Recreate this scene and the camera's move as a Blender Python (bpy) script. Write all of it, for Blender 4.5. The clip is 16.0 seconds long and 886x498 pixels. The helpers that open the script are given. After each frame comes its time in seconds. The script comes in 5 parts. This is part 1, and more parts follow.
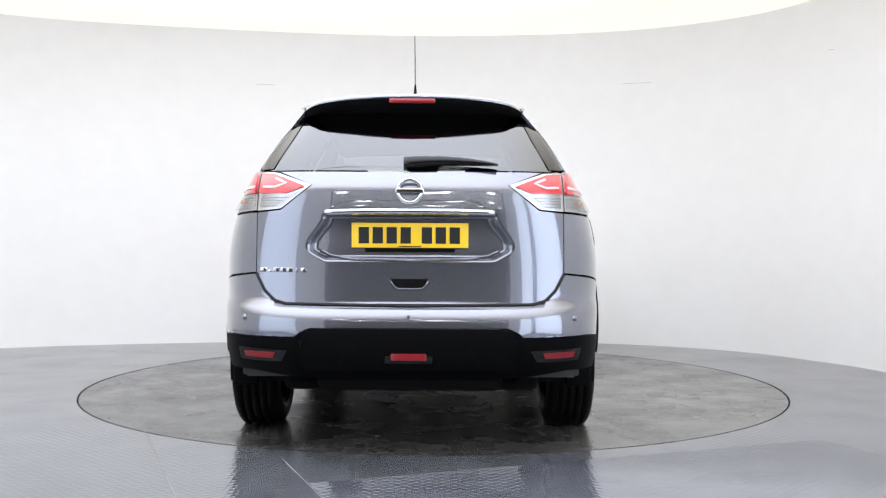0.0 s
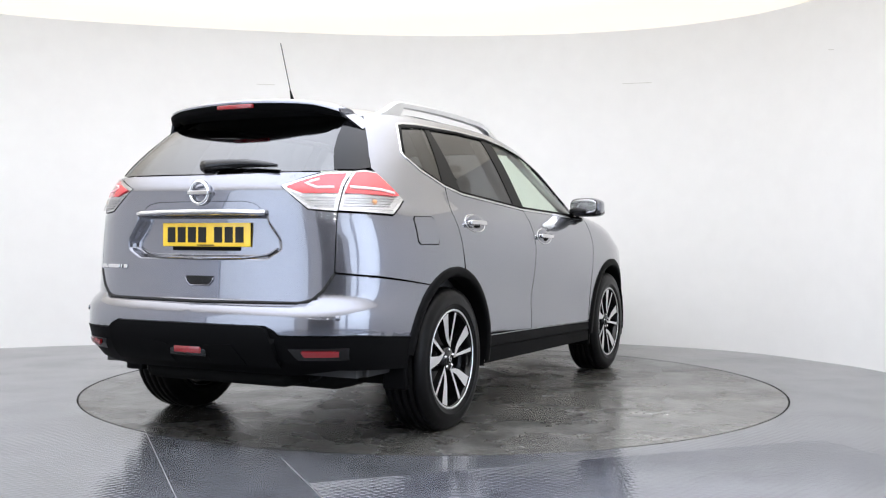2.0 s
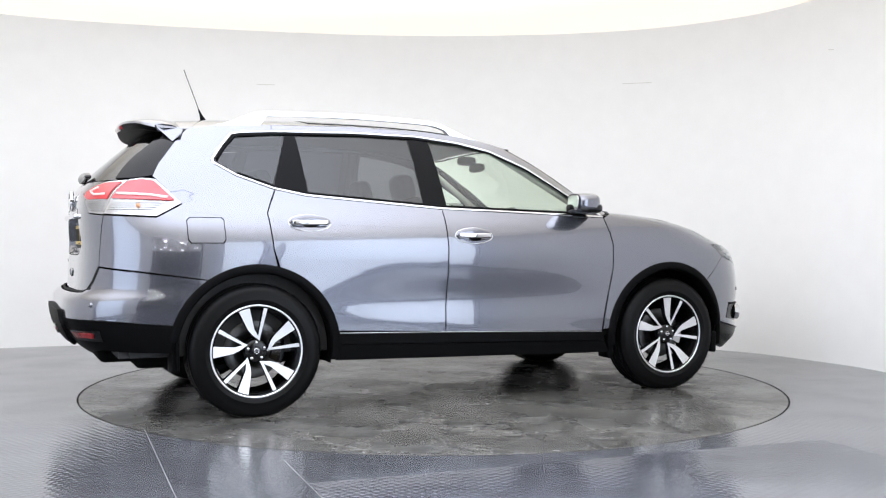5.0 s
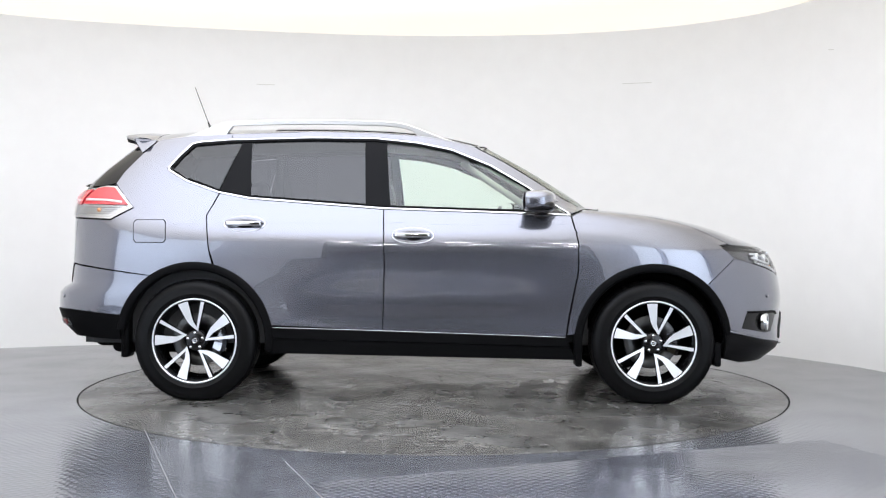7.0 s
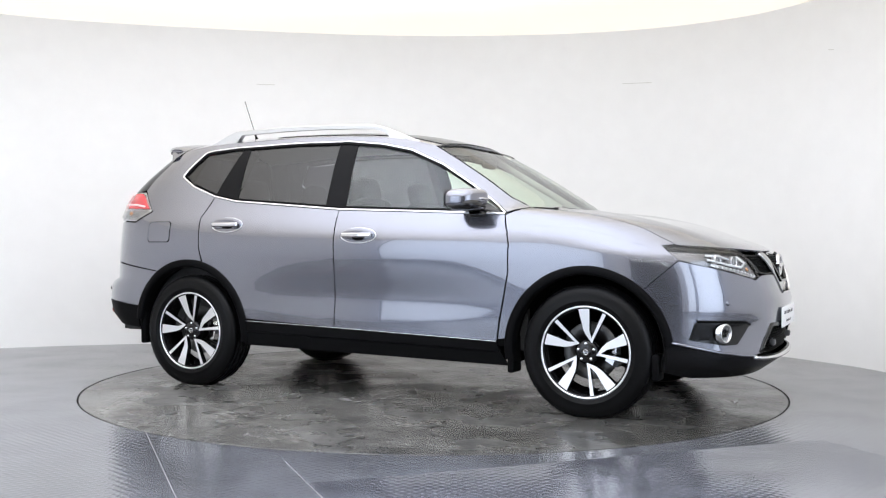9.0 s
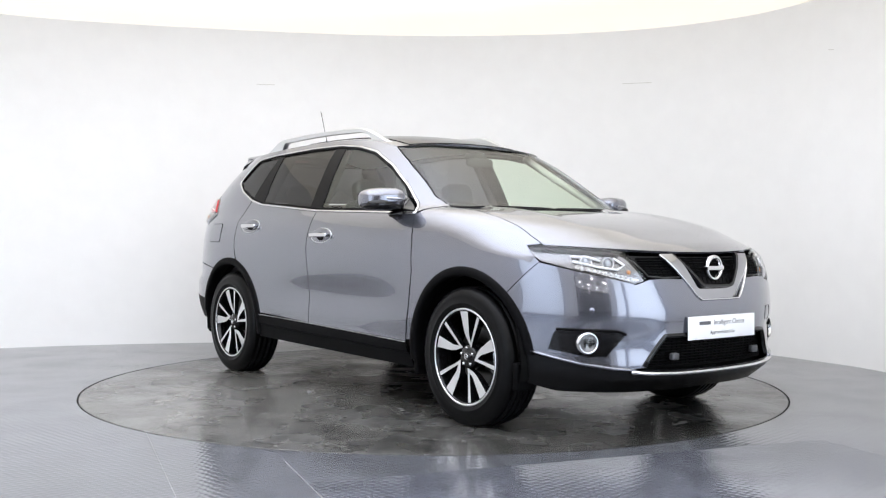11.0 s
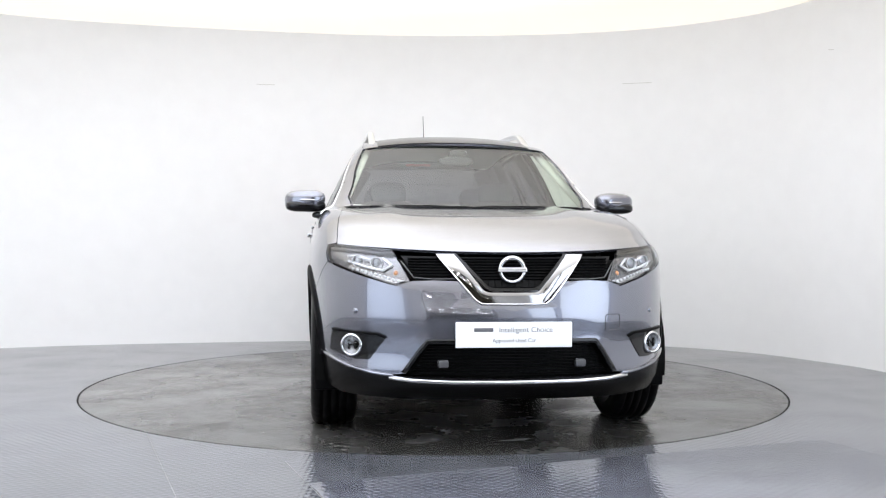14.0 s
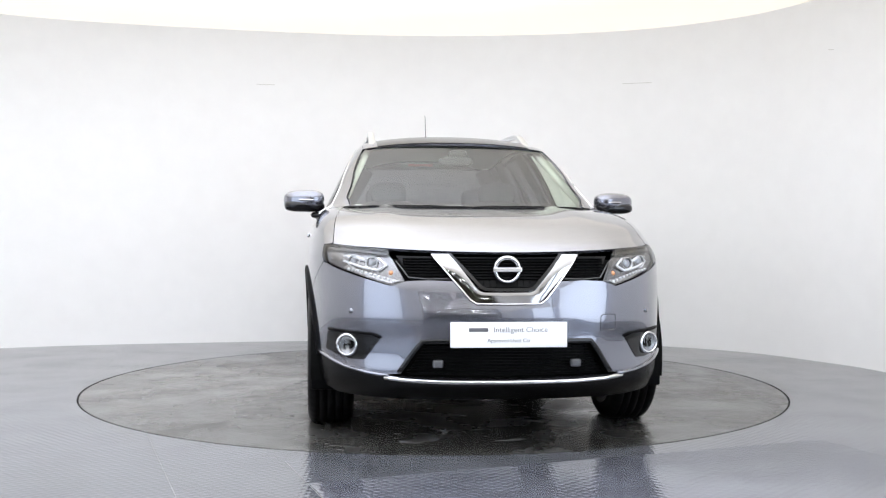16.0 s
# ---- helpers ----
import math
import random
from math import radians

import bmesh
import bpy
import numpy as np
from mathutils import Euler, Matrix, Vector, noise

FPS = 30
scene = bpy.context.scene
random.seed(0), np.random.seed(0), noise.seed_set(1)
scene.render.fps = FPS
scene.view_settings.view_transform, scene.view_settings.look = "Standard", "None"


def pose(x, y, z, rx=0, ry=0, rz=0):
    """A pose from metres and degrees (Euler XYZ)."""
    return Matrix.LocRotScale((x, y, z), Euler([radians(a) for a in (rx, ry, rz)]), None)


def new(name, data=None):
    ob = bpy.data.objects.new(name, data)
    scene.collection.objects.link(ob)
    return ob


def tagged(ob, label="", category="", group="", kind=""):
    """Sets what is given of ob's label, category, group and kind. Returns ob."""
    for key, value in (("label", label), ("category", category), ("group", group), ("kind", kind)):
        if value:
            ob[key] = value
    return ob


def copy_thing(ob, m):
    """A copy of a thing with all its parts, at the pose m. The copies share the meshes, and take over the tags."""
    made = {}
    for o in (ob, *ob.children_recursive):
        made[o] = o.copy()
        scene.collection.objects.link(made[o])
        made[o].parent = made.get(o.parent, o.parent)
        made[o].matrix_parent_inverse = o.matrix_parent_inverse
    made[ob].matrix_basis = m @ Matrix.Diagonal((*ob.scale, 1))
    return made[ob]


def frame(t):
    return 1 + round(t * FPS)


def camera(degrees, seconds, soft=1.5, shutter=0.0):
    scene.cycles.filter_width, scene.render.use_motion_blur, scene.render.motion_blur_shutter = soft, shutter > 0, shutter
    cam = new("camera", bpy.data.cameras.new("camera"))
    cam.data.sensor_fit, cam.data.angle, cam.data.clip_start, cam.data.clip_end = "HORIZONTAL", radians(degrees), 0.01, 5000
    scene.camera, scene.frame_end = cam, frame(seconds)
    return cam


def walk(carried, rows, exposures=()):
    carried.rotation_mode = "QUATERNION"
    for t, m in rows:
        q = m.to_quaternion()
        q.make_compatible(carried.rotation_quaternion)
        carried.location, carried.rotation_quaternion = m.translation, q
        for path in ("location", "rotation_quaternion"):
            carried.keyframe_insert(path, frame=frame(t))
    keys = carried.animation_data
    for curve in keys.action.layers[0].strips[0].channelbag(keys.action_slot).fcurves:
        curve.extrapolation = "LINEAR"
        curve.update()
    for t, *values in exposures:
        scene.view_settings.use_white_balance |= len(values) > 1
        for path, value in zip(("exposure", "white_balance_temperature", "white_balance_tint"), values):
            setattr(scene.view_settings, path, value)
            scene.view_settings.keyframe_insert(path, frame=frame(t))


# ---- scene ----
# camera: stands still before the turntable
cam = camera(47.8, 16.0, soft=1.2)
EYE = pose(0, 0, 0.958, 90 - 0.521, -0.253, 0)
walk(cam, [(0, EYE), (16, EYE)], exposures=[(0, 1.92), (16, 1.92)])

CENTRE = (-0.053, 6.677)
OFFSET = (-0.047, 0.090)
DISC = 2.241
CEIL = 2.895

# world: the place is closed all round, no daylight gets in
world = bpy.data.worlds.new("world")
scene.world = world
world.use_nodes = True
world.node_tree.nodes["Background"].inputs[0].default_value = (0.5, 0.5, 0.5, 1)
world.node_tree.nodes["Background"].inputs[1].default_value = 0.02


# ---- materials ----
def material(name, color, rough=0.5, metal=0.0, coat=0.0, spec=0.5, vary=0.0, scale=30.0, bump=0.0, emit=0.0, rvary=0.0, coat_rough=0.03):
    m = bpy.data.materials.new(name)
    m.use_nodes = True
    nt = m.node_tree
    b = nt.nodes["Principled BSDF"]
    b.inputs["Base Color"].default_value = (*color, 1)
    b.inputs["Roughness"].default_value = rough
    b.inputs["Metallic"].default_value = metal
    b.inputs["Coat Weight"].default_value = coat
    b.inputs["Coat Roughness"].default_value = coat_rough
    b.inputs["Specular IOR Level"].default_value = spec
    if emit:
        b.inputs["Emission Color"].default_value = (*color, 1)
        b.inputs["Emission Strength"].default_value = emit
    if vary or bump or rvary:
        co = nt.nodes.new("ShaderNodeTexCoord")
        n1 = nt.nodes.new("ShaderNodeTexNoise")
        n1.inputs["Scale"].default_value = scale
        n1.inputs["Detail"].default_value = 6
        n2 = nt.nodes.new("ShaderNodeTexNoise")
        n2.inputs["Scale"].default_value = scale * 0.09
        n2.inputs["Detail"].default_value = 4
        mix = nt.nodes.new("ShaderNodeMath")
        mix.operation = "ADD"
        for n in (n1, n2):
            nt.links.new(co.outputs["Object"], n.inputs["Vector"])
        nt.links.new(n1.outputs["Fac"], mix.inputs[0])
        nt.links.new(n2.outputs["Fac"], mix.inputs[1])
        if vary:
            ramp = nt.nodes.new("ShaderNodeMapRange")
            ramp.inputs[1].default_value, ramp.inputs[2].default_value = 0.6, 1.4
            ramp.inputs[3].default_value, ramp.inputs[4].default_value = 1 - vary, 1 + vary
            nt.links.new(mix.outputs[0], ramp.inputs[0])
            vm = nt.nodes.new("ShaderNodeVectorMath")
            vm.operation = "SCALE"
            vm.inputs[0].default_value = color
            nt.links.new(ramp.outputs[0], vm.inputs["Scale"])
            nt.links.new(vm.outputs[0], b.inputs["Base Color"])
        if rvary:
            ramp = nt.nodes.new("ShaderNodeMapRange")
            ramp.inputs[1].default_value, ramp.inputs[2].default_value = 0.6, 1.4
            ramp.inputs[3].default_value, ramp.inputs[4].default_value = rough - rvary, rough + rvary
            nt.links.new(mix.outputs[0], ramp.inputs[0])
            nt.links.new(ramp.outputs[0], b.inputs["Roughness"])
        if bump:
            bp = nt.nodes.new("ShaderNodeBump")
            bp.inputs["Strength"].default_value = bump
            bp.inputs["Distance"].default_value = 0.002
            nt.links.new(n1.outputs["Fac"], bp.inputs["Height"])
            nt.links.new(bp.outputs[0], b.inputs["Normal"])
    return m


def glass(name, tint, gloss_rough=0.0, f0=0.045):
    """A thin pane: tinted see-through with a mirror gloss that grows at grazing angles."""
    m = bpy.data.materials.new(name)
    m.use_nodes = True
    nt = m.node_tree
    out = nt.nodes["Material Output"]
    nt.nodes.remove(nt.nodes["Principled BSDF"])
    tr = nt.nodes.new("ShaderNodeBsdfTransparent")
    tr.inputs[0].default_value = (*tint, 1)
    gl = nt.nodes.new("ShaderNodeBsdfGlossy")
    gl.inputs["Roughness"].default_value = gloss_rough
    lw = nt.nodes.new("ShaderNodeLayerWeight")
    lw.inputs["Blend"].default_value = 0.5
    pw = nt.nodes.new("ShaderNodeMath")
    pw.operation = "POWER"
    pw.inputs[1].default_value = 5.0
    nt.links.new(lw.outputs["Facing"], pw.inputs[0])
    fr = nt.nodes.new("ShaderNodeMapRange")
    fr.inputs[3].default_value, fr.inputs[4].default_value = f0, 1.0
    nt.links.new(pw.outputs[0], fr.inputs[0])
    mx = nt.nodes.new("ShaderNodeMixShader")
    nt.links.new(fr.outputs[0], mx.inputs[0])
    nt.links.new(tr.outputs[0], mx.inputs[1])
    nt.links.new(gl.outputs[0], mx.inputs[2])
    nt.links.new(mx.outputs[0], out.inputs[0])
    return m


def floor_material(name, base, turned):
    """Grey sealed studio floor: a fine raised lozenge grain, scuffs, stains; duller where it is dirty."""
    m = bpy.data.materials.new(name)
    m.use_nodes = True
    nt = m.node_tree
    N, L = nt.nodes.new, nt.links.new
    b = nt.nodes["Principled BSDF"]
    co = N("ShaderNodeTexCoord")

    def tex(scale, detail=6, rough=0.6):
        n = N("ShaderNodeTexNoise")
        n.inputs["Scale"].default_value, n.inputs["Detail"].default_value, n.inputs["Roughness"].default_value = scale, detail, rough
        L(co.outputs["Object"], n.inputs["Vector"])
        return n.outputs["Fac"]

    def rng(src, a, c, lo, hi):
        r = N("ShaderNodeMapRange")
        for i, v in enumerate((a, c, lo, hi)):
            r.inputs[i + 1].default_value = v
        L(src, r.inputs[0])
        return r.outputs[0]

    def mul(a, c, op="MULTIPLY"):
        q = N("ShaderNodeMath")
        q.operation = op
        L(a, q.inputs[0])
        L(c, q.inputs[1])
        return q.outputs[0]

    stain = rng(tex(2.6 if turned else 1.6), 0.35, 0.66, 1.50 if turned else 1.2, 0.66 if turned else 0.90)
    scuff = rng(tex(20 if turned else 9, 8, 0.7), 0.40, 0.64, 1.30 if turned else 1.1, 0.66 if turned else 0.92)
    grain = rng(tex(160, 2), 0.3, 0.7, 0.90, 1.10)
    specks = rng(tex(46, 3), 0.62, 0.74, 1.0, 0.45 if turned else 0.8)
    streak = rng(tex(9 if turned else 4.5, 10, 0.75), 0.50, 0.58, 1.15, 0.50 if turned else 0.95)
    tone = mul(mul(mul(stain, scuff), mul(specks, streak)), grain)
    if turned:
        # one side of the deck is paler, falling off with distance
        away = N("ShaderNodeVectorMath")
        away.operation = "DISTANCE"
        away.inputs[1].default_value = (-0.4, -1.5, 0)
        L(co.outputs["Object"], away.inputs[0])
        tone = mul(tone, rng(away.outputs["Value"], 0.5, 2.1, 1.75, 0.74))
    v = N("ShaderNodeVectorMath")
    v.operation = "SCALE"
    v.inputs[0].default_value = base
    L(tone, v.inputs["Scale"])
    L(v.outputs[0], b.inputs["Base Color"])
    dull = rng(tex(2.3, 7), 0.35, 0.7, 0.17 if turned else 0.11, 0.36 if turned else 0.20)
    L(dull, b.inputs["Roughness"])
    b.inputs["Specular IOR Level"].default_value = 0.55 if turned else 0.95
    # lozenge relief
    w1, w2 = N("ShaderNodeTexWave"), N("ShaderNodeTexWave")
    for w, a in ((w1, 45), (w2, -45)):
        mp = N("ShaderNodeMapping")
        mp.inputs["Rotation"].default_value = (0, 0, radians(a))
        L(co.outputs["Object"], mp.inputs["Vector"])
        L(mp.outputs[0], w.inputs["Vector"])
        w.inputs["Scale"].default_value = 9.0
    bp = N("ShaderNodeBump")
    bp.inputs["Strength"].default_value, bp.inputs["Distance"].default_value = (0.09 if turned else 0.16), 0.003
    L(mul(w1.outputs["Fac"], w2.outputs["Fac"]), bp.inputs["Height"])
    L(bp.outputs[0], b.inputs["Normal"])
    return m


M_WALL = material("white_studio_paint", (0.905, 0.90, 0.895), 0.62, vary=0.025, scale=6, bump=0.05)
M_SEAM = material("seam_shadow_grey", (0.66, 0.65, 0.62), 0.8)
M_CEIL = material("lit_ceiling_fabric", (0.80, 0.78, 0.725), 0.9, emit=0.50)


def fade_glow(m, middle, near, far):
    """Added falloff of the fabric's glow towards the rim, to even the walls' light."""
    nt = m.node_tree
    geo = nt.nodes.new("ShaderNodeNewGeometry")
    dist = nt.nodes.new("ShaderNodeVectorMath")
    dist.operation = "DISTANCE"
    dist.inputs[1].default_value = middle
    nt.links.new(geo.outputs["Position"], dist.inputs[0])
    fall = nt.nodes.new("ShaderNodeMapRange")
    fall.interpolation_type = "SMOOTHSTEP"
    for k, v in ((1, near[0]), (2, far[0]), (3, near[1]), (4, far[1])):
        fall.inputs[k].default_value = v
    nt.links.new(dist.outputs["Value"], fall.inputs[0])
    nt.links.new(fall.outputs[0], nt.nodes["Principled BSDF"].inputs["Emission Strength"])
    # tint put into the glow: cool in the middle, warmer along the rim
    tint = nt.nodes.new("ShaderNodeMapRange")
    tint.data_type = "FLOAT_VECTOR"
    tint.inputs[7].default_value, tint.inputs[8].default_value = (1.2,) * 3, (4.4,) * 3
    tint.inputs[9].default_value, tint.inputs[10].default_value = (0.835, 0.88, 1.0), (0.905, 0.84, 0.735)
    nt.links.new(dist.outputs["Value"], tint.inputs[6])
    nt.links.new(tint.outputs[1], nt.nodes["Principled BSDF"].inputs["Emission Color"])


fade_glow(M_CEIL, (-0.9, 4.2, CEIL), (0.8, 1.22), (4.8, 0.19))
M_FILL = material("fill_panel_cloth", (0.78, 0.87, 1.0), 0.8, emit=0.48)
M_STRIP = material("strip_light_cloth", (0.78, 0.87, 1.0), 0.8, emit=0.88)
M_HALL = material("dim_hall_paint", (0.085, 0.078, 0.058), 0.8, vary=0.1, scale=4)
M_TUBE = material("tube_light", (1.0, 0.98, 0.94), 0.5, emit=28.0)
M_FLOOR = floor_material("sealed_grey_floor", (0.072, 0.075, 0.085), False)
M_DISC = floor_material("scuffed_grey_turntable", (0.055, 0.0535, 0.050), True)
M_SHEET = floor_material("sealed_floor_sheet", (0.086, 0.090, 0.108), False)
M_FLOORSEAM = material("worn_floor_seam", (0.24, 0.24, 0.23), 0.5, vary=0.6, scale=14)
M_GAP = material("gap_black", (0.01, 0.01, 0.01), 0.9)
M_PAINT = material("gunmetal_metallic_paint", (0.146, 0.151, 0.182), 0.22, metal=0.80, coat=1.0, vary=0.03, scale=900, coat_rough=0.008)
M_PAINT.node_tree.nodes["Principled BSDF"].inputs["Coat IOR"].default_value = 1.75
M_BLACK = material("black_textured_plastic", (0.003, 0.003, 0.0034), 0.5, spec=0.045, vary=0.1, scale=200, bump=0.15)
M_GLOSSBLACK = material("gloss_black_plastic", (0.005, 0.005, 0.0055), 0.12, spec=0.28, coat=0.12)
M_SATINBLACK = material("satin_black_plastic", (0.004, 0.004, 0.0045), 0.26, spec=0.18, vary=0.1, scale=200)
M_PIANO = material("piano_black_trim", (0.004, 0.004, 0.0045), 0.05, spec=0.22)
M_CHROME = material("chrome", (0.64, 0.64, 0.65), 0.06, metal=1.0)
# chrome darkened as if mirroring the dark hall; also used for the calipers
M_DARKENED = material("darkened_chrome", (0.36, 0.36, 0.37), 0.07, metal=1.0)
M_SATIN = material("satin_aluminium", (0.72, 0.73, 0.74), 0.28, metal=1.0)
M_STEEL = material("dull_brake_steel", (0.10, 0.10, 0.10), 0.4, metal=1.0, vary=0.15, scale=40)
M_TYRE = material("tyre_rubber", (0.0035, 0.0035, 0.0038), 0.36, spec=0.11, vary=0.15, scale=80)
M_ALLOY = material("machined_alloy", (0.80, 0.80, 0.81), 0.42, metal=1.0)
M_DARK = material("underbody_black", (0.005, 0.005, 0.005), 0.8, spec=0.05)
M_TRIM = material("charcoal_interior_trim", (0.030, 0.030, 0.031), 0.7, vary=0.1, scale=120)
M_SEAT = material("black_leather", (0.022, 0.022, 0.023), 0.45, vary=0.15, scale=60, bump=0.1)
M_LINER = material("pale_headlining", (0.55, 0.55, 0.51), 0.9, vary=0.04, scale=150)
M_RED = material("red_lamp_lens", (0.50, 0.012, 0.022), 0.12, coat=1.0, vary=0.06, scale=90)
M_REFLEX = material("dark_red_reflector", (0.20, 0.006, 0.010), 0.2, coat=0.6)
M_PINK = material("pale_light_guide", (0.80, 0.50, 0.50), 0.2, coat=1.0)
M_GUIDE = material("clear_light_guide", (0.60, 0.61, 0.63), 0.15, coat=1.0)
M_AMBER = material("amber_bulb", (0.55, 0.22, 0.07), 0.25, coat=0.6)
M_REFLECT = material("lamp_reflector", (0.44, 0.44, 0.45), 0.16, metal=0.95, bump=0.9, scale=160)
M_HOUSING = material("lamp_housing", (0.18, 0.18, 0.19), 0.20, metal=0.85, bump=0.1, scale=60)
M_PROJ = material("projector_glass", (0.25, 0.26, 0.28), 0.04, metal=0.5, coat=1.0)
M_PALE = material("pale_gloss_patches", (0.36, 0.36, 0.36), 0.12, spec=0.9, vary=0.35, scale=90)
M_GRILLE = material("grille_black", (0.004, 0.004, 0.004), 0.5, spec=0.1)
M_GUN = material("sensor_grey", (0.06, 0.06, 0.065), 0.4)
M_YELLOW = material("plate_yellow", (0.80, 0.52, 0.02), 0.35, coat=0.3)
M_PLATE = material("plate_white", (0.82, 0.82, 0.83), 0.4)
M_INK = material("plate_ink", (0.10, 0.10, 0.11), 0.6)
M_MIRROR = material("mirror_silver", (0.9, 0.9, 0.9), 0.01, metal=1.0)
M_CLEAR = glass("clear_green_glass", (0.84, 0.92, 0.84), f0=0.07)
M_SCREEN = glass("windscreen_glass", (0.86, 0.92, 0.84), f0=0.085)
M_PRIV = glass("privacy_glass", (0.12, 0.12, 0.135), f0=0.065)
M_REARGLASS = glass("rear_privacy_glass", (0.09, 0.09, 0.105), f0=0.15)
M_PILLAR = material("satin_black_pillar_film", (0.004, 0.004, 0.0045), 0.3, spec=0.06)
M_LENS = glass("clear_lens", (0.93, 0.93, 0.93))


def part(name, bm, mat, parent=None, label=""):
    me = bpy.data.meshes.new(name)
    bm.to_mesh(me)
    bm.free()
    me.materials.append(mat)
    ob = new(name, me)
    if parent:
        ob.parent = parent
    if label:
        ob["label"] = label
    return ob


def spline(xs, ys):
    """A smooth curve through a few knots (monotone cubic)."""
    xs, ys = np.array(xs, float), np.array(ys, float)
    h, d = np.diff(xs), np.diff(ys) / np.diff(xs)
    m = np.zeros(len(xs))
    m[0], m[-1] = d[0], d[-1]
    for i in range(1, len(xs) - 1):
        m[i] = 0 if d[i - 1] * d[i] <= 0 else 2 * d[i - 1] * d[i] / (d[i - 1] + d[i])

    def at(x):
        x = min(max(x, xs[0]), xs[-1])
        i = min(max(int(np.searchsorted(xs, x)) - 1, 0), len(h) - 1)
        t = (x - xs[i]) / h[i]
        return float((1 + 2 * t) * (1 - t) ** 2 * ys[i] + t * (1 - t) ** 2 * h[i] * m[i] + t * t * (3 - 2 * t) * ys[i + 1] + t * t * (t - 1) * h[i] * m[i + 1])
    return at


def smooth(bm):
    for f in bm.faces:
        f.smooth = True


def box_into(bm, x0, x1, y0, y1, z0, z1, bevel=0.0):
    r = bmesh.ops.create_cube(bm, size=1)
    for v in r["verts"]:
        v.co = Vector(((x0 + x1) / 2 + v.co.x * (x1 - x0), (y0 + y1) / 2 + v.co.y * (y1 - y0), (z0 + z1) / 2 + v.co.z * (z1 - z0)))
    if bevel:
        es = list({e for v in r["verts"] for e in v.link_edges})
        bmesh.ops.bevel(bm, geom=es, offset=bevel, segments=3, affect="EDGES", profile=0.5)


def boxy(x0, x1, y0, y1, z0, z1, bevel=0.0):
    bm = bmesh.new()
    box_into(bm, x0, x1, y0, y1, z0, z1, bevel)
    if bevel:
        smooth(bm)
    return bm


def lathe_into(bm, profile, n=64, axis="Y", close=True):
    """Turn a profile of (radius, along) about an axis."""
    rings = []
    for k in range(n):
        a = 2 * math.pi * k / n
        ring = []
        for r, h in profile:
            c, s_ = r * math.cos(a), r * math.sin(a)
            ring.append(bm.verts.new({"Y": (c, h, s_), "Z": (c, s_, h), "X": (h, c, s_)}[axis]))
        rings.append(ring)
    m = len(profile)
    for k in range(n):
        a, b = rings[k], rings[(k + 1) % n]
        for i in range(m if close else m - 1):
            j = (i + 1) % m
            bm.faces.new((a[i], a[j], b[j], b[i]))
    bmesh.ops.recalc_face_normals(bm, faces=bm.faces)
    smooth(bm)
    return bm


def tube_into(bm, pts, radius, n=10):
    """A round bar along points."""
    pts = [Vector(p) for p in pts]
    rings = []
    for i, p in enumerate(pts):
        d = (pts[min(i + 1, len(pts) - 1)] - pts[max(i - 1, 0)]).normalized()
        a = d.orthogonal().normalized() if abs(d.z) > 0.9 else d.cross(Vector((0, 0, 1))).normalized()
        b = d.cross(a)
        r = radius[i] if isinstance(radius, (list, tuple)) else radius
        rings.append([bm.verts.new(p + r * (math.cos(2 * math.pi * k / n) * a + math.sin(2 * math.pi * k / n) * b)) for k in range(n)])
    for q, w in zip(rings, rings[1:]):
        for k in range(n):
            bm.faces.new((q[k], q[(k + 1) % n], w[(k + 1) % n], w[k]))
    bm.faces.new(rings[0][::-1])
    bm.faces.new(rings[-1])
    bmesh.ops.recalc_face_normals(bm, faces=bm.faces)
    smooth(bm)
    return bm


# ---- the studio ----
def catmull(pts, n=12):
    out = []
    P = [Vector(p) for p in pts]
    P = [2 * P[0] - P[1]] + P + [2 * P[-1] - P[-2]]
    for i in range(1, len(P) - 2):
        a, b, c, d = P[i - 1:i + 3]
        for k in range(n):
            t = k / n
            out.append(0.5 * (2 * b + (c - a) * t + (2 * a - 5 * b + 4 * c - d) * t * t + (3 * b - a - 3 * c + d) * t ** 3))
    out.append(P[-2])
    return out


WALL_PLAN = [(-1.75, -0.75), (-3.3, -0.35), (-4.7, 0.9), (-5.5, 2.8), (-5.8, 5.2), (-5.2, 7.4), (-3.84, 8.66), (-1.96, 9.27), (-0.2, 9.52), (1.46, 9.31), (2.5, 8.72), (3.02, 7.94), (3.27, 7.25), (3.55, 5.6), (3.7, 3.2), (3.45, 1.2), (2.7, -0.3), (1.75, -0.75)]


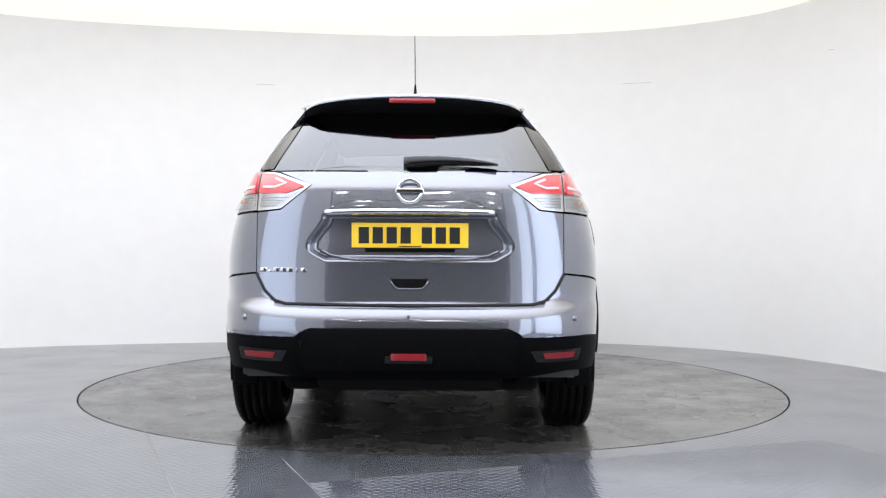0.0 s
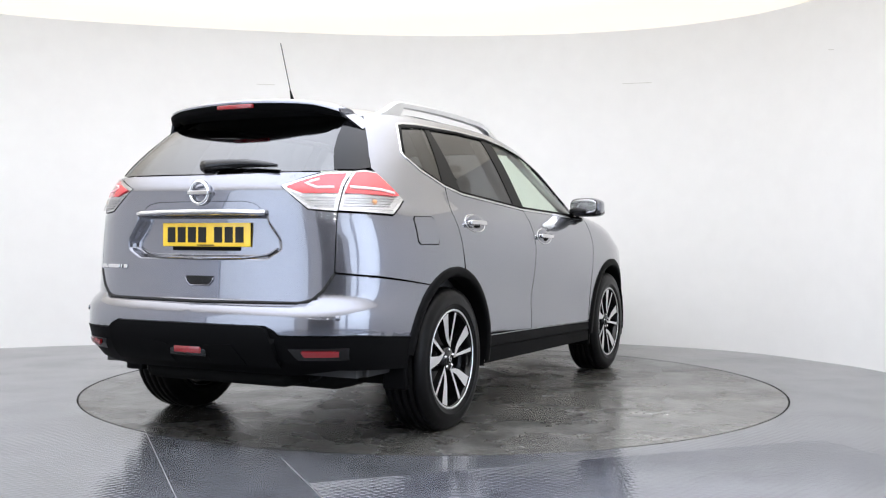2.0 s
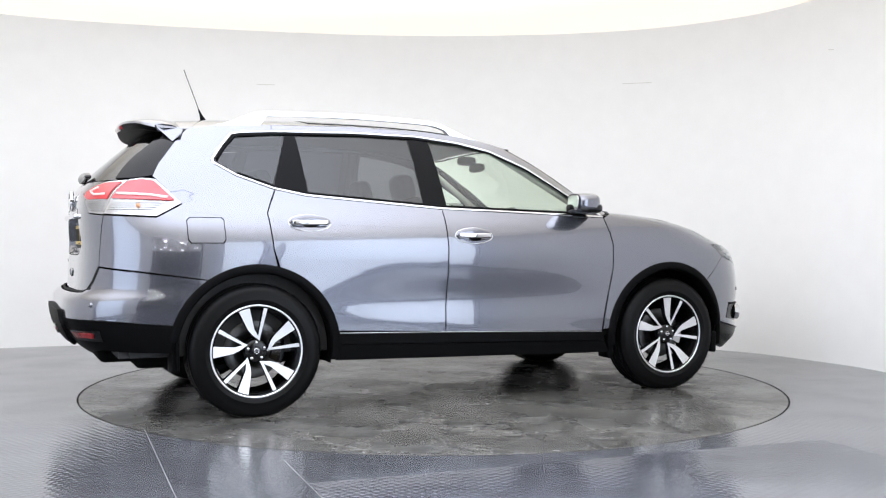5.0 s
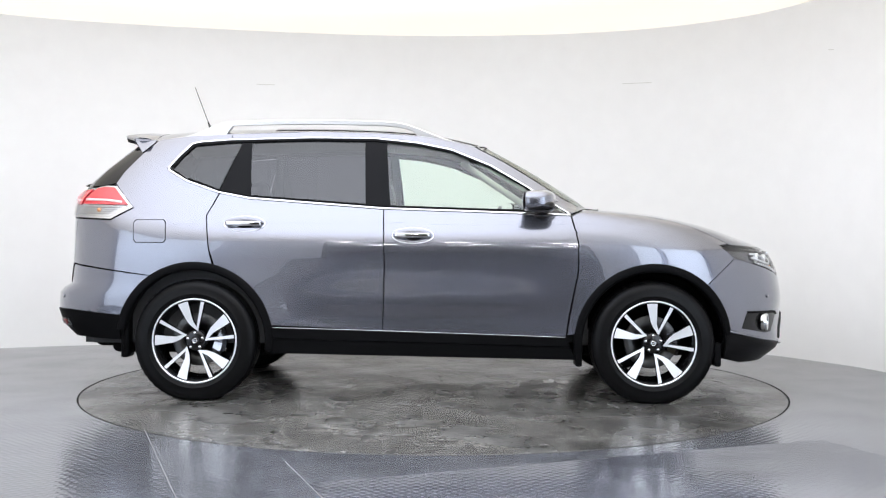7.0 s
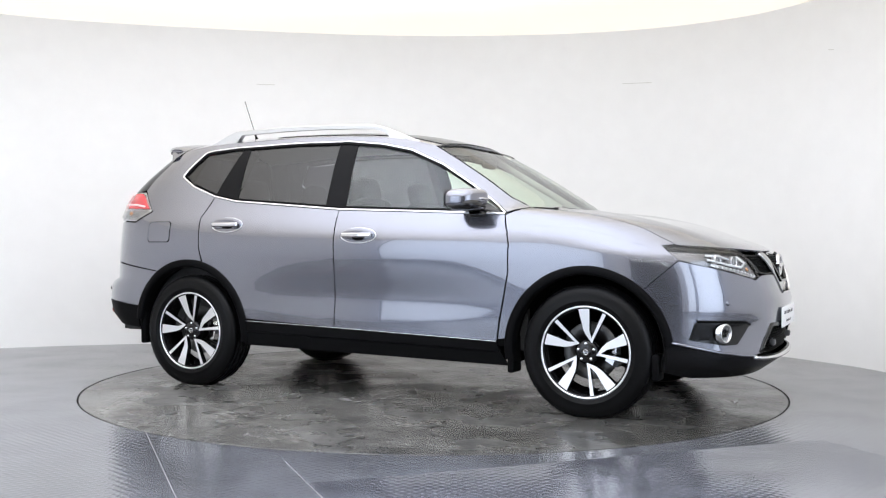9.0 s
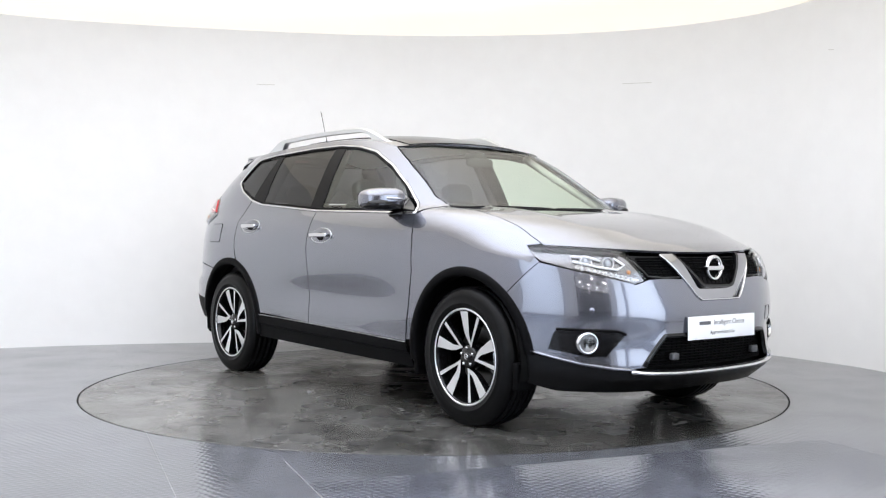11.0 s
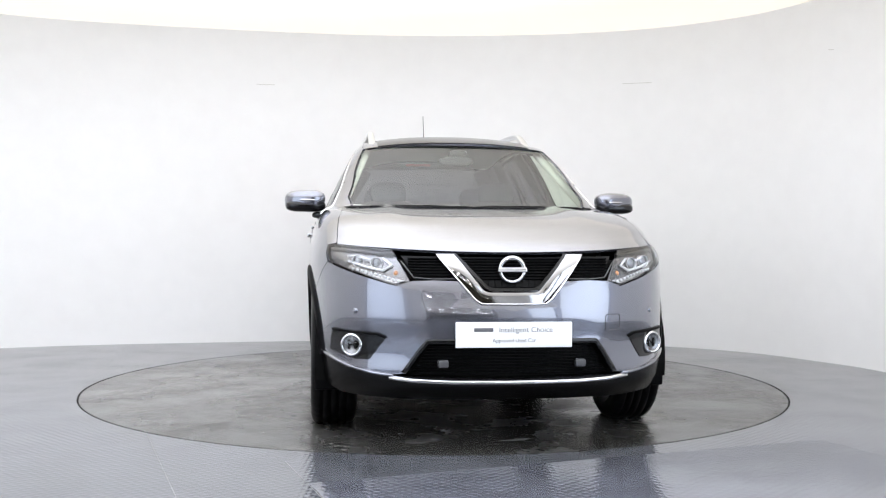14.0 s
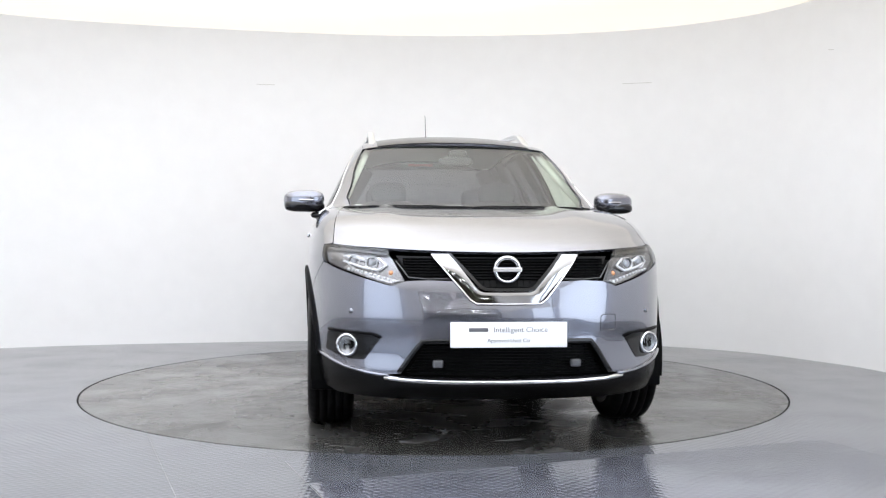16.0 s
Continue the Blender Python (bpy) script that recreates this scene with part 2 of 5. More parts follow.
def studio():
    line = catmull(WALL_PLAN)
    bm = bmesh.new()
    rows = []
    for i, p in enumerate(line):
        d = (line[min(i + 1, len(line) - 1)] - line[max(i - 1, 0)]).normalized()
        o = p + 0.12 * Vector((-d.y, d.x))
        rows.append([bm.verts.new((q.x, q.y, z)) for q, z in ((p, -0.02), (p, CEIL + 0.1), (o, CEIL + 0.1), (o, -0.02))])
    for a, b in zip(rows, rows[1:]):
        for i in range(4):
            f = bm.faces.new((a[i], a[(i + 1) % 4], b[(i + 1) % 4], b[i]))
            f.smooth = i == 0
    bm.faces.new(rows[0][::-1])
    bm.faces.new(rows[-1])
    bmesh.ops.recalc_face_normals(bm, faces=bm.faces)
    for e in bm.edges:
        if len(e.link_faces) == 2 and e.calc_face_angle(0) > 0.7:
            e.smooth = False
    wall = part("wall_curved", bm, M_WALL)
    # faint open seams of the wall sheets
    for x, z, long, tilt in ((-1.69, 2.40, 0.17, 0.0), (1.80, 2.405, 0.27, 0.02), (3.05, 2.47, 0.05, 0.1)):
        k = min((q for q in range(1, len(line) - 1) if line[q].y > 6), key=lambda q: abs(line[q].x - x))
        d = (line[k + 1] - line[k - 1]).normalized()
        c = line[k] - 0.004 * Vector((-d.y, d.x))
        bm = boxy(-long / 2, long / 2, -0.002, 0.002, -0.0025, 0.0025, 0.001)
        bm.transform(pose(c.x, c.y, z, 0, math.degrees(tilt), math.degrees(math.atan2(d.y, d.x))))
        part("wall_seam", bm, M_SEAM, wall, "faint grey seam line")
    tagged(wall, "white painted curved studio wall round the turntable", "wall", kind="structure")
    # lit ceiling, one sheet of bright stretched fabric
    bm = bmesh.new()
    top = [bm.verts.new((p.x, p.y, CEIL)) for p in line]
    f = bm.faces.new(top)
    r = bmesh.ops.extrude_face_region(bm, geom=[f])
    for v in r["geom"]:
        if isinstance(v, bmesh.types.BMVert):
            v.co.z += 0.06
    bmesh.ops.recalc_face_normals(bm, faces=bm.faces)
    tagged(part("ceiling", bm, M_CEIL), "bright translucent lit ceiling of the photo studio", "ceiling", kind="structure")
    # floor with a round opening for the turntable
    bm = bmesh.new()
    n = 128
    rr = [DISC + 0.007, DISC + 0.06, 3.2, 5, 9, 22]
    rings = [[bm.verts.new((CENTRE[0] + q * math.cos(2 * math.pi * k / n), CENTRE[1] + q * math.sin(2 * math.pi * k / n), 0)) for k in range(n)] for q in rr]
    rings.insert(0, [bm.verts.new((v.co.x, v.co.y, -0.08)) for v in rings[0]])
    for a, b in zip(rings, rings[1:]):
        for k in range(n):
            bm.faces.new((a[k], a[(k + 1) % n], b[(k + 1) % n], b[k]))
    bmesh.ops.recalc_face_normals(bm, faces=bm.faces)
    tagged(part("floor", bm, M_FLOOR), "grey sealed studio floor with a satin sheen", "floor", kind="structure")
    # thin floor sheets laid askew between the turntable and the doorway, and the pale seams beside them
    lay = pose(0, 0, 0, 0, 0, math.degrees(math.atan2(0.36, 0.93)))
    for u0, u1 in ((0.924, 3.45), (-1.6, 0.412), (0.418, 0.918)):
        bm = boxy(u0, u1, 1.2, 3.835 if u0 > 0.9 else 3.60, 0.0, 0.0022, 0.0008)
        bm.transform(lay)
        tagged(part("floor_sheet", bm, M_SHEET), "smooth blue-grey sheet laid on the studio floor", "floor", kind="structure")
    for u, v0, v1 in ((0.415, 3.61, 5.20), (0.921, 3.2, 4.25)):
        bm = boxy(u - 0.0012, u + 0.0012, v0, v1, 0.0, 0.0012)
        bm.transform(lay)
        tagged(part("floor_seam", bm, M_FLOORSEAM), "pale worn seam in the grey floor", "floor", kind="structure")
    bm = bmesh.new()
    bmesh.ops.create_circle(bm, cap_ends=True, segments=64, radius=DISC + 0.2)
    for v in bm.verts:
        v.co += Vector((CENTRE[0], CENTRE[1], -0.075))
    tagged(part("turntable_pit", bm, M_GAP), "dark pit under the turntable", "floor", kind="structure")
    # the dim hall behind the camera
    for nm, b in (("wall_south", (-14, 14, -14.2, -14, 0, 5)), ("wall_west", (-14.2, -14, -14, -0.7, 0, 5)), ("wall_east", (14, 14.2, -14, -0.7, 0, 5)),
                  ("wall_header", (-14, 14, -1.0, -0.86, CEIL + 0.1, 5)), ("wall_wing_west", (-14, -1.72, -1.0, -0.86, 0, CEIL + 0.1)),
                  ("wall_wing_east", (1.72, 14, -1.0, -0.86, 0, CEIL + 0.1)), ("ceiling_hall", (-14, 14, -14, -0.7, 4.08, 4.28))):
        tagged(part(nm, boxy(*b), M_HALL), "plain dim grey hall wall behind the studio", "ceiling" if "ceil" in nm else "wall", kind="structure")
    first = None
    for i in range(5):
        for j in range(3):
            at = pose(-4.1 + 2.0 * i + 0.5 * (j % 2), -4.6 - 3.2 * j, 3.9, 0, 0, 8 * ((i * 3 + j * 5) % 7 - 3))
            if first is None:
                first = new("hall_lamp")
                tagged(first, "short white lamp under the hall ceiling", "lamp", group="hall lamps")
                part("housing", boxy(-0.34, 0.34, -0.10, 0.10, 0.03, 0.18, 0.01), M_WALL, first)
                part("tube", boxy(-0.24, 0.24, -0.06, 0.06, 0, 0.03, 0.01), M_TUBE, first)
                first.matrix_basis = at
            else:
                copy_thing(first, at)

    # unseen soft lights flank the doorway behind the camera; the left is added fill
    for x, y, turn, w, cloth in ((-4.0, 1.35, -55, 1.75, M_FILL), (3.14, 2.05, 76, 1.25, M_STRIP), (2.45, 0.22, 52, 0.42, M_STRIP)):
        box = new("soft_light")
        tagged(box, "tall cool white unseen soft light beside the doorway", "lamp", group="soft lights")
        part("case", boxy(-w, w, -0.10, 0.0, 0.08, 2.78, 0.02), M_GUN, box, "dark light case")
        part("diffuser", boxy(-w + 0.03, w - 0.03, 0.002, 0.02, 0.10, 2.76, 0.005), cloth, box, "glowing white diffuser")
        part("foot", boxy(-w * 0.8, w * 0.8, -0.22, 0.10, 0.0, 0.03, 0.01), M_GUN, box)
        for q in (-0.6, 0.6):
            part("post", boxy(q * w - 0.02, q * w + 0.02, -0.09, -0.05, 0.02, 0.12, 0.005), M_GUN, box)
        box.matrix_basis = pose(x, y, 0, 0, 0, turn)


studio()


def ceiling_cable():
    """A thin dark cable slung under the lit ceiling, mirrored in the car's windows."""
    bm = bmesh.new()
    pts = []
    for k in range(25):
        u = k / 24
        pts.append((-2.6 + 5.2 * u, 3.75 + 0.9 * u + 0.25 * math.sin(2 * math.pi * u), CEIL - 0.006 - 0.10 * math.sin(math.pi * u)))
    tube_into(bm, pts, 0.006, 8)
    cable = new("ceiling_cable")
    part("cable", bm, M_BLACK, cable)
    for p in (pts[0], pts[-1]):
        part("clip", boxy(p[0] - 0.02, p[0] + 0.02, p[1] - 0.012, p[1] + 0.012, CEIL - 0.016, CEIL, 0.003), M_BLACK, cable)
    tagged(cable, "thin black cable slung under the lit ceiling", "cable")


ceiling_cable()


def turntable():
    t = new("turntable")
    tagged(t, "round grey scuffed vehicle turntable set flush in floor", "turntable")
    bm = bmesh.new()
    n = 128
    prof = [(0.0, 0), (0.8, 0), (1.6, 0), (DISC - 0.012, 0.0), (DISC, -0.003), (DISC, -0.06)]
    rings = [[bm.verts.new((q * math.cos(2 * math.pi * k / n), q * math.sin(2 * math.pi * k / n), z)) for k in range(n)] for q, z in prof[1:]]
    c = bm.verts.new((0, 0, 0))
    for k in range(n):
        bm.faces.new((c, rings[0][k], rings[0][(k + 1) % n]))
    for a, b in zip(rings, rings[1:]):
        for k in range(n):
            bm.faces.new((a[k], b[k], b[(k + 1) % n], a[(k + 1) % n]))
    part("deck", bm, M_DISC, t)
    # the dark of the gap is put into this ring's black colour
    bm = bmesh.new()
    lathe_into(bm, [(DISC - 0.004, -0.001), (DISC + 0.001, -0.001), (DISC + 0.001, -0.05), (DISC - 0.004, -0.05)], 128, "Z")
    part("edge_ring", bm, M_GAP, t, "edge ring coloured as the dark gap")
    rnd = random.Random(5)
    spots = [(-0.56, -0.19, 0.056, 0.09), (0.48, -0.15, 0.073, 0.085), (0.52, 0.06, 0.037, 0.065), (0.81, 0.13, 0.079, 0.181), (0.96, -0.46, 0.02, 0.043), (0.17, -0.65, 0.051, 0.032), (1.67, -0.13, 0.073, 0.034), (1.93, 0.17, 0.025, 0.072), (1.86, -0.22, 0.024, 0.054), (1.94, -0.33, 0.023, 0.062), (1.65, 0.05, 0.018, 0.048), (0.75, -0.8, 0.008, 0.029), (-0.17, -0.86, 0.05, 0.031)]
    for _ in range(34):
        q, a = 1.9 * math.sqrt(rnd.random()), rnd.uniform(0, 6.3)
        spots.append((q * math.cos(a), q * math.sin(a) * 0.6, rnd.uniform(0.006, 0.022), rnd.uniform(0.008, 0.03)))
    for x, y, rx, ry in spots:
        bm = bmesh.new()
        ph = [rnd.uniform(0, 6.3) for _ in range(4)]
        ring = []
        for k in range(40):
            a = 2 * math.pi * k / 40
            q = 1.25 * (0.62 + 0.30 * math.sin(2 * a + ph[0]) + 0.22 * math.sin(3 * a + ph[1]) + 0.14 * math.sin(7 * a + ph[2]) + rnd.uniform(-0.13, 0.13))
            q = max(q, 0.12)
            ring.append(bm.verts.new((x + rx * q * math.cos(a), y + ry * q * math.sin(a), 0.0012)))
        bm.faces.new(ring)
        part("pale_patch", bm, M_PALE, t, "small pale glossy patch")
    return t


TURNTABLE = turntable()

# ---- the car: its skin is a stack of rounded plan outlines, x forward, y left ----
half_width = spline([0.18, 0.30, 0.45, 0.6, 0.85, 1.0, 1.08, 1.14, 1.20, 1.39, 1.535, 1.60, 1.68], [0.865, 0.888, 0.903, 0.908, 0.912, 0.893, 0.868, 0.832, 0.803, 0.712, 0.628, 0.578, 0.51])
nose = spline([0.18, 0.25, 0.32, 0.45, 0.6, 0.7, 0.8, 0.88, 0.92, 0.99, 1.035, 1.075, 1.105, 1.122, 1.142, 1.17, 1.20, 1.30, 1.40, 1.50, 1.55, 1.62, 1.68],
              [2.08, 2.18, 2.262, 2.276, 2.274, 2.264, 2.236, 2.192, 2.132, 1.93, 1.78, 1.61, 1.44, 1.30, 1.065, 1.0, 0.965, 0.815, 0.645, 0.465, 0.37, 0.11, -0.1])
tail = spline([0.2, 0.30, 0.38, 0.45, 0.55, 0.645, 0.664, 0.680, 0.9, 1.05, 1.18, 1.27, 1.35, 1.45, 1.55, 1.62, 1.68],
              [-2.04, -2.12, -2.22, -2.285, -2.316, -2.308, -2.272, -2.232, -2.223, -2.226, -2.216, -2.168, -2.098, -1.99, -1.875, -1.78, -1.6])
boxy_front = spline([0.2, 0.9, 0.97, 1.05, 1.12, 1.16, 1.25, 1.5, 1.65], [2.95, 2.95, 3.3, 4.6, 5.8, 5.0, 5.0, 7.0, 7.0])
boxy_rear = spline([0.2, 0.7, 1.0, 1.25, 1.5, 1.65], [4.5, 4.5, 4.4, 4.8, 4.9, 4.9])
roof_mid = spline([-2.05, -1.7, -1.4, -1.0, -0.5, 0.0, 0.2, 0.36], [1.625, 1.655, 1.675, 1.685, 1.68, 1.645, 1.600, 1.552])
roof_edge = spline([-1.72, -1.2, -0.7, -0.3, 0.0, 0.15, 0.30], [1.565, 1.61, 1.625, 1.617, 1.595, 1.57, 1.535])


shoulder_front = spline([0.2, 0.88, 0.98, 1.16, 1.30, 1.70], [1.2, 1.2, 1.0, 0.15, -0.1, -0.8])
shoulder_rear = spline([0.2, 1.30, 1.70], [-1.1, -1.1, -0.7])


def ease(a, b, v):
    t = min(max((v - a) / (b - a), 0), 1)
    return t * t * (3 - 2 * t)


def level(z):
    xf, xr = nose(z), tail(z)
    return half_width(z), xf, xr, shoulder_front(z), shoulder_rear(z), boxy_front(z), boxy_rear(z)


def corner(deg, p):
    """A quarter of a rounded square by its polar angle."""
    c, q = max(math.cos(radians(max(deg, 0))), 0), max(math.sin(radians(max(deg, 0))), 0)
    r = (c ** p + q ** p) ** (-1 / p)
    return r * c, r * q


def polar_of(p, u=None, v=None):
    u, v = (min(u, 1), max(1 - min(u, 1) ** p, 0) ** (1 / p)) if v is None else (max(1 - min(v, 1) ** p, 0) ** (1 / p), min(v, 1))
    return math.degrees(math.atan2(v, u))


def skin(s, z, lift=0.0):
    """A point of the right-hand skin: s is 0 at the nose, 90 to 190 along the side, 280 at the tail."""
    if lift:
        p, n = skin(s, z), skin_normal(s, z)
        return p + lift * n
    w, xf, xr, af, ar, pf, pr = level(z)
    if s <= 90:
        u, v = corner(s, pf)
        x, y = af + (xf - af) * u, w * v
        x -= 0.020 * math.exp(-((y - 0.60) / 0.16) ** 4) * math.exp(-((z - 0.47) / 0.085) ** 4)
        x += 0.012 * math.exp(-((y - 0.0) / 0.40) ** 4) * math.exp(-((z - 0.62) / 0.05) ** 2)
    elif s < 190:
        x, y = af + (ar - af) * (s - 90) / 100, w
    else:
        u, v = corner(280 - s, pr)
        x, y = ar + (xr - ar) * u, w * v
        # number plate recess and the ledge under the screen
        hw = 0.36 + 0.07 * ease(1.06, 0.93, z) - 0.06 * ease(0.915, 0.868, z)
        x += ease(hw + 0.022, hw - 0.012, y) * ease(1.072, 1.058, z) * (0.044 * ease(0.864, 0.884, z) + 0.008 * ease(0.884, 1.02, z))
    # pinched waist of the doors, flared arches
    if 0.3 < z < 1.1:
        y -= 0.022 * math.exp(-((x - 0.0) / 0.75) ** 4) * math.exp(-((z - 0.60) / 0.13) ** 2)
        y -= 0.007 * math.exp(-((x - 0.0) / 0.80) ** 6) * math.exp(-((z - 0.43) / 0.055) ** 2)
        y += 0.010 * math.exp(-((z - 0.95) / 0.09) ** 2) * math.exp(-((x + 0.2) / 1.2) ** 4)
    return Vector((x, -y, z))


def skin_normal(s, z):
    e = 0.3
    s0, s1 = max(s - e, 0), min(s + e, 280)
    a = skin(s1, z) - skin(s0, z)
    b = skin(s, z + 0.006) - skin(s, z - 0.006)
    if a.length < 1e-7:
        a = Vector((0, -1, 0)) if s < 90 else Vector((0, 1, 0))
    n = b.cross(a)
    n.normalize()
    p = skin(s, z)
    if n.dot(Vector((p.x * 0.35, p.y, 0.15))) < 0:
        n = -n
    return n


def s_of(pt):
    """(x, z) on the side, ('f', y, z) on the nose, ('r', y, z) on the tail, to (s, z)."""
    if len(pt) == 2:
        x, z = pt
        w, xf, xr, af, ar, pf, pr = level(z)
        if x > af:
            return polar_of(pf, u=(x - af) / (xf - af)), z
        if x < ar:
            return 280 - polar_of(pr, u=(x - ar) / (xr - ar)), z
        return 90 + 100 * (x - af) / (ar - af), z
    k, y, z = pt
    w, xf, xr, af, ar, pf, pr = level(z)
    a = polar_of(pf if k == "f" else pr, v=abs(y) / w)
    return (a, z) if k == "f" else (280 - a, z)


def outline(poly, closed=True):
    """Polygon to (s, z), with points added along long edges."""
    out = []
    n = len(poly)
    for i in range(n if closed else n - 1):
        a, b = poly[i], poly[(i + 1) % n]
        if len(a) == 2 and len(b) == 2:
            k = max(1, int(math.hypot(a[0] - b[0], a[1] - b[1]) / 0.025))
            out += [s_of((a[0] + (b[0] - a[0]) * j / k, a[1] + (b[1] - a[1]) * j / k)) for j in range(k)]
        elif len(a) == 3 and len(b) == 3 and a[0] == b[0]:
            k = max(1, int(math.hypot(a[1] - b[1], a[2] - b[2]) / 0.025))
            out += [s_of((a[0], a[1] + (b[1] - a[1]) * j / k, a[2] + (b[2] - a[2]) * j / k)) for j in range(k)]
        else:
            p, q = s_of(a), s_of(b)
            k = 6
            out += [(p[0] + (q[0] - p[0]) * j / k, p[1] + (q[1] - p[1]) * j / k) for j in range(k)]
    if not closed:
        out.append(s_of(poly[-1]))
    return out


def sheet(poly, place, steps, depth=0.012, lift=0.0, both=False):
    """A panel: a flat polygon cut along a grid, laid on a surface, with a turned-in rim."""
    bm = bmesh.new()
    vs = []
    for p in poly:
        if not vs or (Vector((p[0], p[1], 0)) - vs[-1].co).length > 1e-5:
            vs.append(bm.verts.new((p[0], p[1], 0)))
    if (vs[0].co - vs[-1].co).length < 1e-5:
        bm.verts.remove(vs.pop())
    bm.faces.new(vs)
    for ax in (0, 1):
        lo, hi = min(v.co[ax] for v in bm.verts), max(v.co[ax] for v in bm.verts)
        st = steps[ax]
        k = math.floor(lo / st) + 1
        while k * st < hi - 1e-6:
            co, no = [0, 0, 0], [0, 0, 0]
            co[ax], no[ax] = k * st, 1
            bmesh.ops.bisect_plane(bm, geom=bm.verts[:] + bm.edges[:] + bm.faces[:], dist=1e-5, plane_co=co, plane_no=no)
            k += 1
    bmesh.ops.triangulate(bm, faces=[f for f in bm.faces if len(f.verts) > 4])
    for v in bm.verts:
        v.co = place(v.co.x, v.co.y, lift)
    bmesh.ops.remove_doubles(bm, verts=bm.verts, dist=1e-5)
    if both:
        r = bmesh.ops.duplicate(bm, geom=bm.verts[:] + bm.edges[:] + bm.faces[:])
        for g in r["geom"]:
            if isinstance(g, bmesh.types.BMVert):
                g.co.y = -g.co.y
        bmesh.ops.reverse_faces(bm, faces=[g for g in r["geom"] if isinstance(g, bmesh.types.BMFace)])
        bmesh.ops.remove_doubles(bm, verts=bm.verts, dist=3e-4)
    bmesh.ops.recalc_face_normals(bm, faces=bm.faces)
    bm.normal_update()
    c = sum((f.normal.dot(f.calc_center_median() - Vector((f.calc_center_median().x * 0.6, 0, 0.75))) for f in bm.faces), 0.0)
    if c < 0:
        bmesh.ops.reverse_faces(bm, faces=bm.faces)
        bm.normal_update()
    smooth(bm)
    if depth:
        rim = [e for e in bm.edges if e.is_boundary]
        nn = {v: v.normal.copy() for e in rim for v in e.verts}
        for e in rim:
            e.smooth = False
        r = bmesh.ops.extrude_edge_only(bm, edges=rim)
        src = {v.co.to_tuple(6): n for v, n in nn.items()}
        for g in r["geom"]:
            if isinstance(g, bmesh.types.BMVert):
                g.co -= depth * src.get(g.co.to_tuple(6), Vector((0, 0, 0)))
    return bm


def mirrored(bm):
    o = bm.copy()
    for v in o.verts:
        v.co.y = -v.co.y
    bmesh.ops.reverse_faces(o, faces=o.faces)
    return o


CAR = new("car")
tagged(CAR, "grey metallic five-door SUV with chrome trim standing on turntable", "car")


def panel(name, poly, mat, label="", steps=(4, 0.04), depth=0.012, lift=0.0, both=False, parent=None):
    """One panel across the middle, or a right and a left one."""
    parent = parent or CAR
    bm = sheet(outline(poly), skin, steps, depth, lift, both)
    if both:
        return [part(name, bm, mat, parent, label)]
    other = mirrored(bm)
    return [part(name, bm, mat, parent, label), part(name, other, mat, parent, label)]


def arc(cx, r, a0, a1, n=14, cz=0.355):
    return [(cx + r * math.cos(radians(a0 + (a1 - a0) * k / n)), cz + r * math.sin(radians(a0 + (a1 - a0) * k / n))) for k in range(n + 1)]


def top_of(x, y):
    """Height of the skin over (x, y): the hood."""
    lo, hi = 0.7, 1.62
    for _ in range(26):
        z = (lo + hi) / 2
        w, xf, xr, af, ar, pf, pr = level(z)
        ok = x < xf and abs(y) < w
        if ok and x > af:
            ok = ((x - af) / (xf - af)) ** pf + (abs(y) / w) ** pf < 1
        lo, hi = (z, hi) if ok else (lo, z)
    return lo


FA, RA = 1.3525, -1.3525
RO, RI = 0.468, 0.418
hood_line = spline([0.9, 1.2, 1.5, 1.80], [0.705, 0.738, 0.766, 0.782])
HOODSIDE = [(x, top_of(x, hood_line(x))) for x in [1.80 - 0.04 * k for k in range(21)] + [0.965]]


